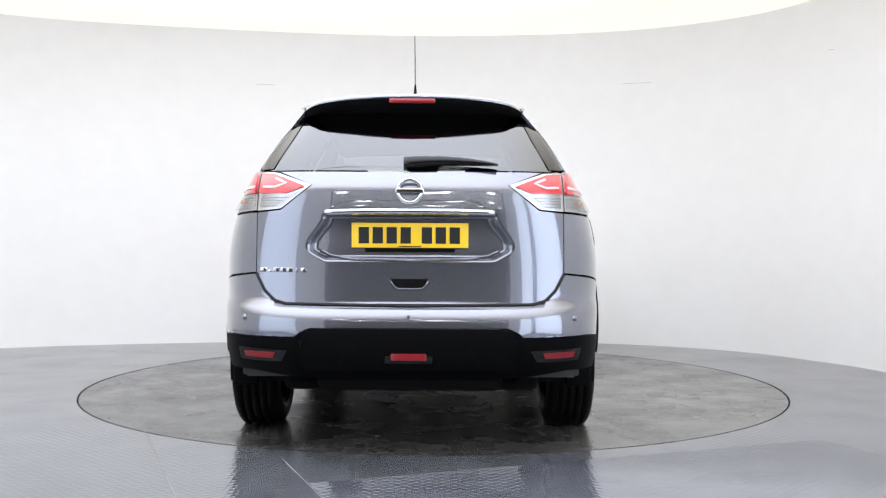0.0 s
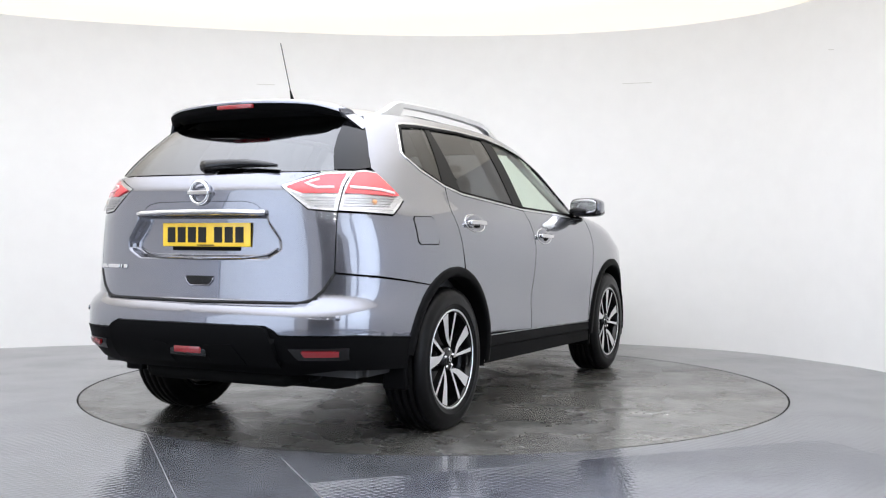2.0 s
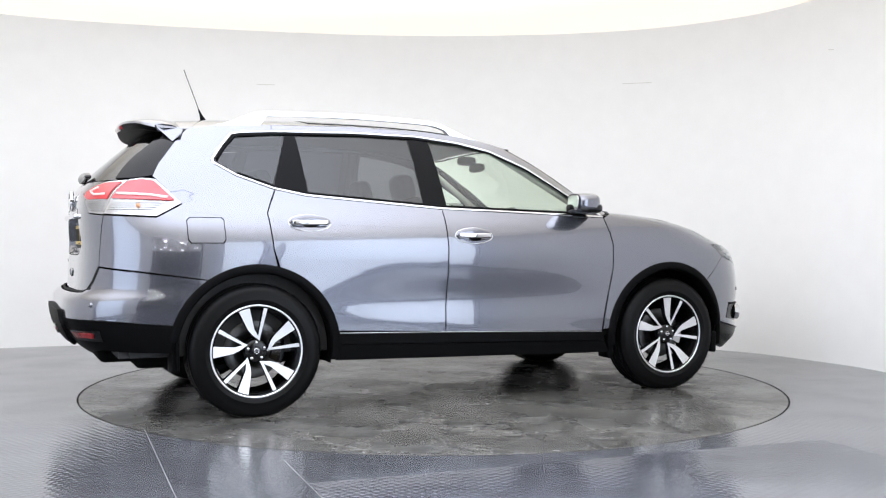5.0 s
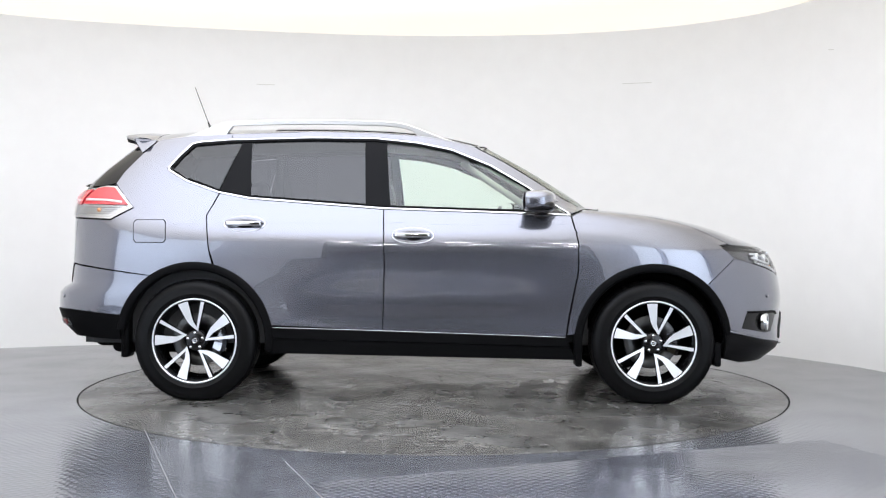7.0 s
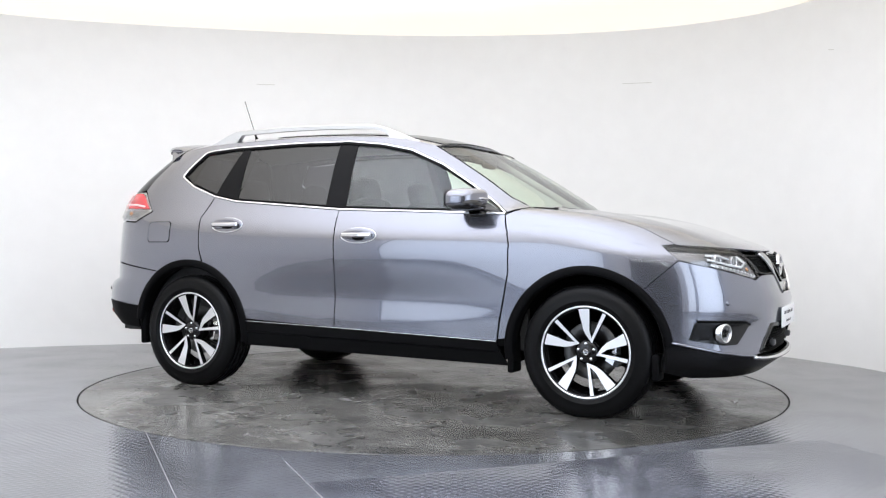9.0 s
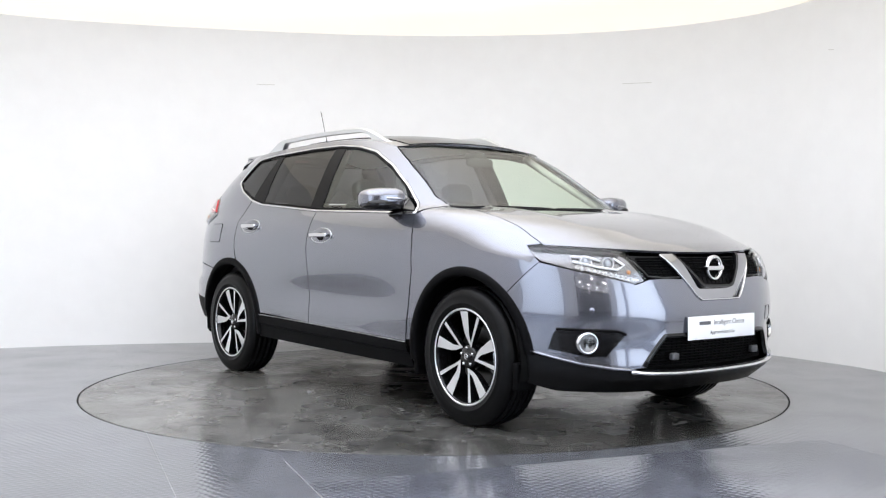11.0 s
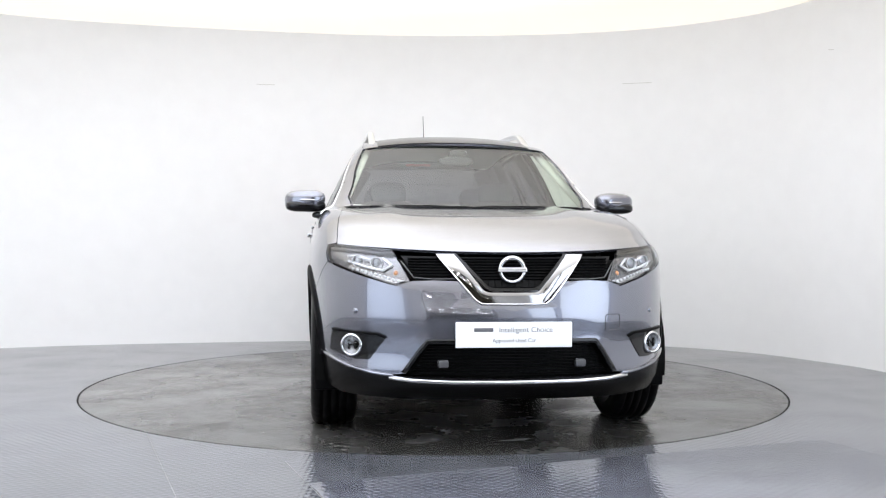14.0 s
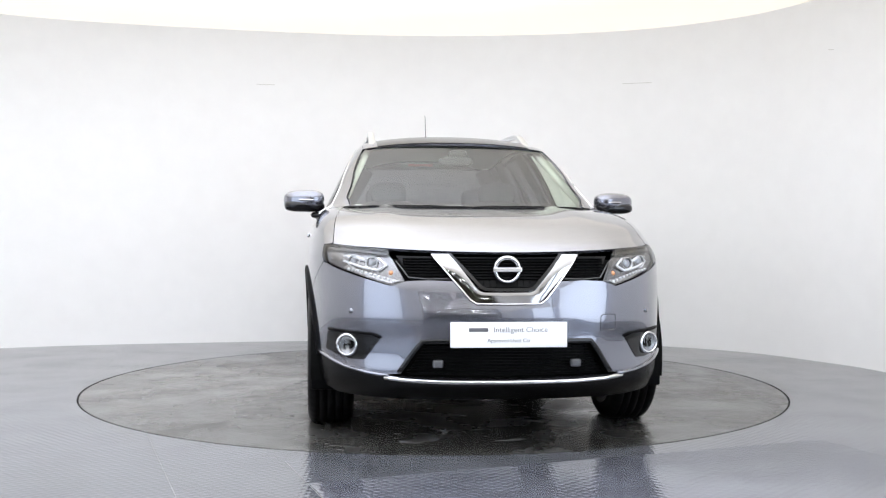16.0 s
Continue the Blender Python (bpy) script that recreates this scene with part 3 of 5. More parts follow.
def body_panels():
    P = M_PAINT
    fz = [(0.862, 0.51), (0.846, 0.405)] + arc(FA, RO, 173.5, 48)
    panel("front_fender", [(0.875, 1.10), (0.912, 0.94), (0.912, 0.78)] + fz + [(1.835, 0.855), (1.745, 0.935), ("f", 0.79, 0.940)] + HOODSIDE, P)
    panel("front_door", [(0.865, 1.10), (0.33, 1.118), (-0.236, 1.135), (-0.226, 0.81), (-0.236, 0.425), (0.835, 0.395), (0.85, 0.51), (0.904, 0.78), (0.904, 0.94)], P)
    panel("rear_door", [(-0.243, 1.135), (-1.05, 1.195), (-1.225, 1.232), (-1.286, 1.10), (-1.262, 0.90)] + arc(RA, RO, 75, 12) + [(-0.243, 0.425), (-0.233, 0.81)], P)
    panel("quarter_panel", arc(RA, RO, 124, 77) + [(-1.269, 0.90), (-1.293, 1.10), (-1.236, 1.23), (-1.44, 1.302), (-1.568, 1.385), (-1.505, 1.475), (-1.43, 1.552), (-1.2, 1.576),
          (-1.2, 1.61), (-1.45, 1.597), (-1.66, 1.575), (-1.74, 1.49), (-1.84, 1.36), (-1.875, 1.292), (-1.735, 1.14), (-1.87, 1.066), ("r", 0.692, 1.078), ("r", 0.692, 0.812), (-2.0, 0.795)], P)
    panel("roof_side", [(0.87, 1.118), (0.62, 1.285), (0.40, 1.418), (0.16, 1.518), (-0.05, 1.562), (-0.31, 1.592), (-0.7, 1.595), (-1.197, 1.58), (-1.197, 1.61), (-0.7, 1.625), (-0.3, 1.617), (0.0, 1.595), (0.15, 1.57), (0.30, 1.535),
          (0.48, 1.44), (0.66, 1.33), (0.84, 1.21), (0.96, 1.15)], P)
    # across the front and back
    panel("front_bumper", [("f", 0, 0.668), ("f", 0.15, 0.672), ("f", 0.175, 0.69), ("f", 0.24, 0.772), ("f", 0.36, 0.776), ("f", 0.45, 0.772), ("f", 0.52, 0.748), (1.8365, 0.8515)] + arc(FA, RO, 47.5, 20) + [(1.80, 0.42), ("f", 0.70, 0.365), ("f", 0.55, 0.348), ("f", 0.48, 0.358), ("f", 0.385, 0.50), ("f", 0, 0.505)], P, both=True, steps=(3, 0.03))
    panel("tailgate", [("r", 0, 1.258), ("r", 0.59, 1.262), ("r", 0.435, 1.20), ("r", 0.575, 1.088), ("r", 0.688, 1.078), ("r", 0.688, 0.812), ("r", 0.645, 0.735), ("r", 0.60, 0.692), ("r", 0.55, 0.68), ("r", 0, 0.675)], P, both=True, steps=(0.55, 0.0055))
    panel("rear_bumper", arc(RA, RO, 161, 125) + [(-2.0, 0.785), ("r", 0.692, 0.803), ("r", 0.65, 0.725), ("r", 0.60, 0.682), ("r", 0.55, 0.668), ("r", 0, 0.662), ("r", 0, 0.575), ("r", 0.43, 0.575), ("r", 0.475, 0.555), ("r", 0.50, 0.535), (-2.12, 0.535)], P, both=True, steps=(3, 0.03))
    panel("rear_lower_bumper", [("r", 0, 0.57), ("r", 0.427, 0.57), ("r", 0.47, 0.55), ("r", 0.50, 0.53), (-2.12, 0.53), (-1.797, 0.505), (-1.80, 0.36), ("r", 0.7, 0.375), ("r", 0.5, 0.345), ("r", 0, 0.345)], M_BLACK, "black textured plastic lower bumper", both=True, lift=0.004)
    panel("front_lower_bumper", [("f", 0, 0.335), ("f", 0.5, 0.345), ("f", 0.56, 0.342), ("f", 0.70, 0.358), (1.80, 0.412), (1.772, 0.40), (1.74, 0.27), ("f", 0.75, 0.235), ("f", 0.5, 0.23), ("f", 0, 0.23)], M_SATINBLACK, "satin black plastic lower bumper", both=True, lift=0.004, steps=(3, 0.03))
    # black arches and sills
    for nm, cx, a0, a1 in (("front_arch_trim", FA, 6, 187), ("rear_arch_trim", RA, -7, 172)):
        bm = bmesh.new()
        rows = []
        for k in range(61):
            ang = radians(a0 + (a1 - a0) * k / 60)
            row = []
            for r, up in ((RO + 0.002, -0.010), (RO, 0.006), (RO - 0.006, 0.011), (RO - 0.02, 0.013), (RI + 0.012, 0.014), (RI + 0.004, 0.010), (RI, 0.0), (RI + 0.002, -0.07)):
                q = skin(*s_of((cx + r * math.cos(ang), 0.355 + r * math.sin(ang))))
                row.append(bm.verts.new((q.x, q.y - up, q.z)))
            rows.append(row)
        for q, e in zip(rows, rows[1:]):
            for i in range(7):
                bm.faces.new((q[i], q[i + 1], e[i + 1], e[i]))
        bmesh.ops.recalc_face_normals(bm, faces=bm.faces)
        smooth(bm)
        part(nm, mirrored(bm), M_BLACK, CAR, "black plastic wheel arch trim")
        part(nm, bm, M_BLACK, CAR, "black plastic wheel arch trim")
    panel("sill_trim", [(-0.892, 0.437), (-0.24, 0.420), (0.832, 0.389), (0.86, 0.335), (-0.885, 0.375)], M_BLACK, "black plastic sill trim", lift=0.006)
    panel("sill", [(-0.885, 0.370), (0.86, 0.330), (0.90, 0.255), (-0.91, 0.285)], M_BLACK, "black plastic sill")


body_panels()


def roof_place(x, v, lift):
    ze, zm = roof_edge(x), roof_mid(x)
    s, z = s_of((x, ze))
    y = -skin(s, z).y
    return Vector((x + 0.055 * (1 - v * v) * ease(0.0, 0.3, x), -v * y, ze + (zm - ze) * (1 - abs(v) ** 2.3) + lift))


def hood_place(x, v, lift):
    """x from 0 at the screen to 1 at the leading edge, v from 0 in the middle to 1 at the side."""
    ze = 0.903 + 0.034 * v * v
    y1 = v * 0.785
    w, xf, xr, af, ar, pf, pr = level(ze)
    front = af + (xf - af) * (1 - (y1 / w) ** pf) ** (1 / pf)
    back = 1.07 - 0.11 * v ** 3
    xx = back + (front - back) * x
    y = v * min(hood_line(xx), 0.785)
    z = top_of(xx, y) if x < 0.999 else ze
    z += 0.010 * math.exp(-((v - 0.66) / 0.10) ** 2) * ease(1.0, 0.2, x)
    return Vector((xx, -y, z + lift))


def glass_and_top():
    part("roof", sheet([(-1.72, 0), (0.30, 0), (0.30, 0.5), (0.30, 1), (-1.72, 1)], roof_place, (0.09, 0.09), 0.012, 0, True), M_PAINT, CAR)
    part("hood", sheet([(0, 0), (1, 0), (1, 0.995), (0, 0.995)], hood_place, (0.05, 0.05), 0.012, 0, True), M_PAINT, CAR)
    panel("windscreen", [("f", 0, 1.142), ("f", 0.35, 1.143), (0.955, 1.146), (0.84, 1.205), (0.66, 1.325), (0.48, 1.435), (0.31, 1.528), ("f", 0.4, 1.545), ("f", 0, 1.550)], M_SCREEN, both=True, depth=0.0, lift=-0.004)
    panel("rear_window", [("r", 0, 1.268), ("r", 0.645, 1.272), ("r", 0.58, 1.42), ("r", 0.518, 1.562), ("r", 0, 1.572)], M_REARGLASS, "dark tinted rear window", both=True, depth=0.0, lift=-0.005)
    panel("rear_pillar_trim", [("r", 0.632, 1.28), ("r", 0.695, 1.283), (-1.868, 1.298), (-1.835, 1.36), (-1.735, 1.49), (-1.66, 1.57), ("r", 0.512, 1.565), ("r", 0.565, 1.42)], M_PIANO, "gloss black pillar trim", lift=-0.002)
    panel("door_window", [(-0.205, 1.155), (-0.245, 1.56), (-0.05, 1.542), (0.16, 1.495), (0.40, 1.392), (0.60, 1.27), (0.70, 1.195), (0.70, 1.128), (0.33, 1.137)], M_CLEAR, depth=0.0, lift=-0.006)
    panel("door_window", [(-0.345, 1.16), (-0.365, 1.57), (-0.7, 1.575), (-1.075, 1.56), (-1.045, 1.212)], M_PRIV, "dark tinted rear door window", depth=0.0, lift=-0.006)
    panel("quarter_window", [(-1.24, 1.252), (-1.43, 1.318), (-1.54, 1.39), (-1.49, 1.46), (-1.425, 1.53), (-1.13, 1.552)], M_PRIV, "dark tinted quarter window", depth=0.0, lift=-0.006)
    # black pillars between the panes
    panel("pillar_trim", [(-0.2, 1.152), (-0.24, 1.575), (-0.372, 1.578), (-0.35, 1.158)], M_PILLAR, "black pillar trim", lift=-0.003)
    panel("pillar_trim", [(-1.04, 1.205), (-1.07, 1.565), (-1.125, 1.562), (-1.235, 1.244), (-1.15, 1.225)], M_PILLAR, "black pillar trim", lift=-0.003)
    panel("mirror_base_trim", [(0.705, 1.12), (0.705, 1.19), (0.845, 1.115)], M_GLOSSBLACK, "black mirror base trim", lift=-0.003)


glass_and_top()


def ribbon(poly, hw, height, lift=0.0, closed=False, fine=True):
    """A half-round moulding along a line on the skin."""
    pts = outline(poly, closed) if fine else poly
    if closed:
        pts = pts + pts[:1]
    P = [skin(a, z, lift) if lift else skin(a, z) for a, z in pts]
    Nn = [skin_normal(a, z) for a, z in pts]
    bm = bmesh.new()
    rings = []
    for i, (p, n) in enumerate(zip(P, Nn)):
        t = P[min(i + 1, len(P) - 1)] - P[max(i - 1, 0)]
        if closed and i in (0, len(P) - 1):
            t = P[1] - P[-2]
        mid = abs(p.y) < 1e-6
        if mid:
            n, t = Vector((n.x, 0, n.z)).normalized(), Vector((0, -1, 0)) * (1 if i == 0 else -1)
        b = n.cross(t).normalized()
        rings.append([bm.verts.new(p + k * hw * b + h * height * n) for k, h in ((-1, -0.8), (-1, 0.45), (-0.6, 0.9), (0, 1.0), (0.6, 0.9), (1, 0.45), (1, -0.8))])
    for q, w in zip(rings, rings[1:]):
        for k in range(6):
            bm.faces.new((q[k], q[k + 1], w[k + 1], w[k]))
    if not closed:
        if abs(P[0].y) > 1e-6:
            bm.faces.new(rings[0])
        bm.faces.new(rings[-1][::-1])
    bmesh.ops.recalc_face_normals(bm, faces=bm.faces)
    smooth(bm)
    return bm


def across(name, poly, hw, height, mat, label="", lift=0.0):
    """A moulding from the middle of the car to both sides, in one piece."""
    bm = ribbon(poly, hw, height, lift)
    r = bmesh.ops.duplicate(bm, geom=bm.verts[:] + bm.edges[:] + bm.faces[:])
    for g in r["geom"]:
        if isinstance(g, bmesh.types.BMVert):
            g.co.y = -g.co.y
    bmesh.ops.remove_doubles(bm, verts=bm.verts, dist=1e-4)
    bmesh.ops.recalc_face_normals(bm, faces=bm.faces)
    smooth(bm)
    return part(name, bm, mat, CAR, label)


def moulding(name, poly, hw, height, mat, label="", lift=0.0, closed=False, sides=2, parent=None):
    bm = ribbon(poly, hw, height, lift, closed)
    if sides == 2:
        part(name, mirrored(bm), mat, parent or CAR, label)
    return part(name, bm, mat, parent or CAR, label)


def polar(pts):
    return [(r * math.cos(radians(a)), r * math.sin(radians(a))) for r, a in pts]


def spoke_mesh(name, pts, y0, y1):
    """A spoke: black flanks, machined face, as an extruded outline."""
    bm = bmesh.new()
    xz = polar(pts)
    face = [bm.verts.new((x, y0 - 0.016 * min(1, (0.24 - math.hypot(x, z)) / 0.18) * -1, z)) for x, z in xz]
    back = [bm.verts.new((x, y1, z)) for x, z in xz]
    n = len(xz)
    f = bm.faces.new(face)
    for i in range(n):
        q = bm.faces.new((face[i], face[(i + 1) % n], back[(i + 1) % n], back[i]))
        q.material_index = 1
    bmesh.ops.recalc_face_normals(bm, faces=bm.faces)
    me = bpy.data.meshes.new(name)
    bm.to_mesh(me)
    bm.free()
    me.materials.append(M_ALLOY)
    me.materials.append(M_GLOSSBLACK)
    return me


WIDE = [(0.246, 115), (0.126, 112.5), (0.093, 106), (0.058, 73), (0.080, 82), (0.118, 96), (0.246, 100)]
THIN = [(0.246, 81), (0.080, 84), (0.057, 70), (0.080, 74.5), (0.246, 76)]
MESH = {}


def wheel_at(x, side, turn):
    w = new("wheel")
    w.parent = CAR
    w["label"] = "alloy road wheel with five split spokes"
    if not MESH:
        bm = bmesh.new()
        prof = [(0.247, -0.095), (0.253, -0.109), (0.262, -0.112), (0.275, -0.115), (0.278, -0.1175), (0.281, -0.1155), (0.31, -0.117), (0.325, -0.114), (0.340, -0.108), (0.352, -0.100), (0.361, -0.088)]
        tread = []
        for g in (-0.06, -0.02, 0.02, 0.06):
            tread += [(0.365, g - 0.006), (0.356, g - 0.005), (0.356, g + 0.005), (0.365, g + 0.006)]
        prof = prof + tread + [(r, -h) for r, h in reversed(prof)]
        lathe_into(bm, prof, 144)
        # contact patch: the tyre is flattened where it stands
        for v in bm.verts:
            v.co.z = max(v.co.z, -0.3545)
        # short cross cuts on the shoulders
        for v in bm.verts:
            q = math.hypot(v.co.x, v.co.z)
            k = round(math.degrees(math.atan2(v.co.z, v.co.x)) / 2.5) % 144
            if q > 0.345 and abs(v.co.y) > 0.069 and k % 3 == 0 and v.co.z > -0.352:
                v.co.x *= 1 - 0.0022 / q
                v.co.z *= 1 - 0.0022 / q
        MESH["tyre"] = bm
        bm = bmesh.new()
        lathe_into(bm, [(0.250, -0.100), (0.2535, -0.106), (0.248, -0.109), (0.237, -0.105), (0.234, -0.098), (0.226, -0.07), (0.212, 0.05), (0.235, 0.10), (0.247, 0.10), (0.226, 0.045), (0.240, -0.07)], 90)
        MESH["rim"] = bm
        bm = bmesh.new()
        lathe_into(bm, [(0.240, -0.1015), (0.2425, -0.1075), (0.248, -0.1105), (0.2545, -0.107), (0.252, -0.100)], 90, close=False)
        MESH["lip"] = bm
        bm = bmesh.new()
        lathe_into(bm, [(0.001, -0.088), (0.050, -0.088), (0.060, -0.082), (0.066, -0.070), (0.070, 0.02), (0.001, 0.02)], 40, close=False)
        MESH["hub"] = bm
        bm = bmesh.new()
        lathe_into(bm, [(0.001, -0.094), (0.020, -0.093), (0.026, -0.088), (0.026, -0.084)], 28, close=False)
        MESH["cap"] = bm
        bm = bmesh.new()
        lathe_into(bm, [(0.011, -0.093), (0.015, -0.093), (0.015, -0.0955), (0.011, -0.0955)], 24)
        box_into(bm, -0.016, 0.016, -0.096, -0.093, -0.003, 0.003)
        MESH["mark"] = bm
        bm = bmesh.new()
        lathe_into(bm, [(0.07, 0.0), (0.155, 0.0), (0.158, 0.002), (0.158, 0.018), (0.155, 0.02), (0.07, 0.02)], 60)
        MESH["disc"] = bm
        bm = bmesh.new()
        rows = []
        for k in range(9):
            a = radians(-28 + 7 * k)
            rows.append([bm.verts.new((r * math.cos(a), y, r * math.sin(a))) for r, y in ((0.10, -0.028), (0.15, -0.038), (0.174, -0.022), (0.174, 0.05), (0.10, 0.05))])
        for q, e in zip(rows, rows[1:]):
            for i in range(5):
                bm.faces.new((q[i], q[(i + 1) % 5], e[(i + 1) % 5], e[i]))
        bm.faces.new(rows[0]), bm.faces.new(rows[-1][::-1])
        bmesh.ops.recalc_face_normals(bm, faces=bm.faces)
        MESH["caliper"] = bm
        bm = bmesh.new()
        lathe_into(bm, [(0.001, -0.098), (0.007, -0.098), (0.009, -0.095), (0.009, -0.08)], 12, close=False)
        MESH["bolt"] = bm
        MESH["wide"] = spoke_mesh("spoke", WIDE, -0.102, -0.055)
        MESH["thin"] = spoke_mesh("spoke", THIN, -0.102, -0.060)
    part("tyre", MESH["tyre"].copy(), M_TYRE, w, "black rubber road tyre with grooved tread")
    part("rim", MESH["rim"].copy(), M_GLOSSBLACK, w, "gloss black alloy barrel")
    part("rim_lip", MESH["lip"].copy(), M_ALLOY, w, "bright machined rim lip")
    hub = part("hub", MESH["hub"].copy(), M_GLOSSBLACK, w, "gloss black hub")
    part("hub_cap", MESH["cap"].copy(), M_GLOSSBLACK, w, "black hub cap")
    part("hub_emblem", MESH["mark"].copy(), M_CHROME, w, "chrome ring emblem")
    part("brake_disc", MESH["disc"].copy(), M_STEEL, w, "bare steel brake disc")
    part("brake_caliper", MESH["caliper"].copy(), M_DARKENED, w, "bare metal brake caliper")
    for k in range(5):
        for nm in ("wide", "thin"):
            o = new("spoke", MESH[nm])
            o.parent = w
            o.matrix_basis = pose(0, 0, 0, 0, 72 * k + turn, 0)
        o = part("wheel_bolt", MESH["bolt"].copy(), M_CHROME, w)
        o.matrix_basis = pose(0.046 * math.cos(radians(72 * k + 20)), 0.004, 0.046 * math.sin(radians(72 * k + 20)))
    w.matrix_basis = pose(x, -0.787, 0.3545) if side < 0 else pose(x, 0.787, 0.3545, 0, 0, 180)
    return w


def underside():
    part("underbody", boxy(-1.95, 1.95, -0.60, 0.60, 0.25, 0.42, 0.04), M_DARK, CAR, "black painted underbody")
    part("floorpan", boxy(-0.88, 0.86, -0.84, 0.84, 0.285, 0.36, 0.02), M_DARK, CAR, "black floorpan")
    for cx, nm in ((FA, "front_wheel_liner"), (RA, "rear_wheel_liner")):
        for sd in (-1, 1):
            bm = bmesh.new()
            rows = []
            for k in range(25):
                a = radians(-12 + 204 * k / 24)
                rows.append([bm.verts.new((cx + r * math.cos(a), sd * y, 0.36 + r * math.sin(a))) for r, y in ((0.425, 0.885), (0.435, 0.55), (0.05, 0.55))])
            for q, e in zip(rows, rows[1:]):
                for i in range(2):
                    bm.faces.new((q[i], q[i + 1], e[i + 1], e[i]))
            bmesh.ops.recalc_face_normals(bm, faces=bm.faces)
            part(nm, bm, M_DARK, CAR, "black wheel arch liner")
    # liners that close the gaps behind the panels
    side = [(0.84, 0.36)] + arc(FA, RI + 0.01, 180, 32) + [(1.78, 0.84), (1.70, 0.92), (1.0, 1.085), (-0.24, 1.11), (-1.2, 1.19), (-1.5, 1.26), (-1.8, 1.10), (-1.95, 0.85)] + arc(RA, RI + 0.01, 150, 0) + [(-0.88, 0.36)]
    panel("inner_panel", side, M_DARK, "black inner body panel", depth=0, lift=-0.022)
    panel("nose_liner", [("f", 0, 0.26), ("f", 0.7, 0.28), (1.81, 0.45), (1.80, 0.80), (1.78, 0.90), ("f", 0.70, 0.915), ("f", 0, 0.895)], M_DARK, "black inner nose panel", depth=0, lift=-0.05, both=True)
    panel("tail_liner", [("r", 0.47, 0.40), ("r", 0.75, 0.4), (-1.85, 0.6), (-1.80, 1.14), (-1.88, 1.27), ("r", 0.66, 1.265), ("r", 0.47, 1.22)], M_DARK, "black inner tail panel", depth=0, lift=-0.05)
    panel("bumper_liner", [("r", 0, 0.38), ("r", 0.6, 0.40), ("r", 0.6, 0.80), ("r", 0, 0.80)], M_DARK, "black inner bumper panel", depth=0, lift=-0.03, both=True)
    part("silencer", boxy(-2.12, -1.75, -0.42, 0.42, 0.27, 0.36, 0.04), M_DARK, CAR, "black exhaust silencer")
    for sd in (-1, 1):
        bm = bmesh.new()
        tube_into(bm, [(-1.36, sd * 0.70, 0.34), (-1.30, 0.0, 0.33)], 0.035)
        part("rear_axle_arm", bm, M_DARK, CAR)
        bm = bmesh.new()
        tube_into(bm, [(-1.98, sd * 0.55, 0.375), (-1.98, sd * 0.50, 0.315), (-2.02, sd * 0.48, 0.30)], 0.014, 8)
        part("towing_eye", bm, M_DARK, CAR, "small dark metal towing eye")
        bm = boxy(-1.80, -1.755, sd * 0.74, sd * 0.865, 0.25, 0.50, 0.012) if sd > 0 else boxy(-1.80, -1.755, -0.865, -0.74, 0.25, 0.50, 0.012)
        part("mud_flap", bm, M_BLACK, CAR, "black plastic mud flap")
        y0, y1 = sorted((sd * 0.76, sd * 0.885))
        part("mud_flap", boxy(0.895, 0.935, y0, y1, 0.215, 0.42, 0.012), M_BLACK, CAR, "black plastic mud flap")
        part("mud_flap", boxy(1.71, 1.75, y0, y1, 0.22, 0.36, 0.012), M_BLACK, CAR, "black plastic air deflector")


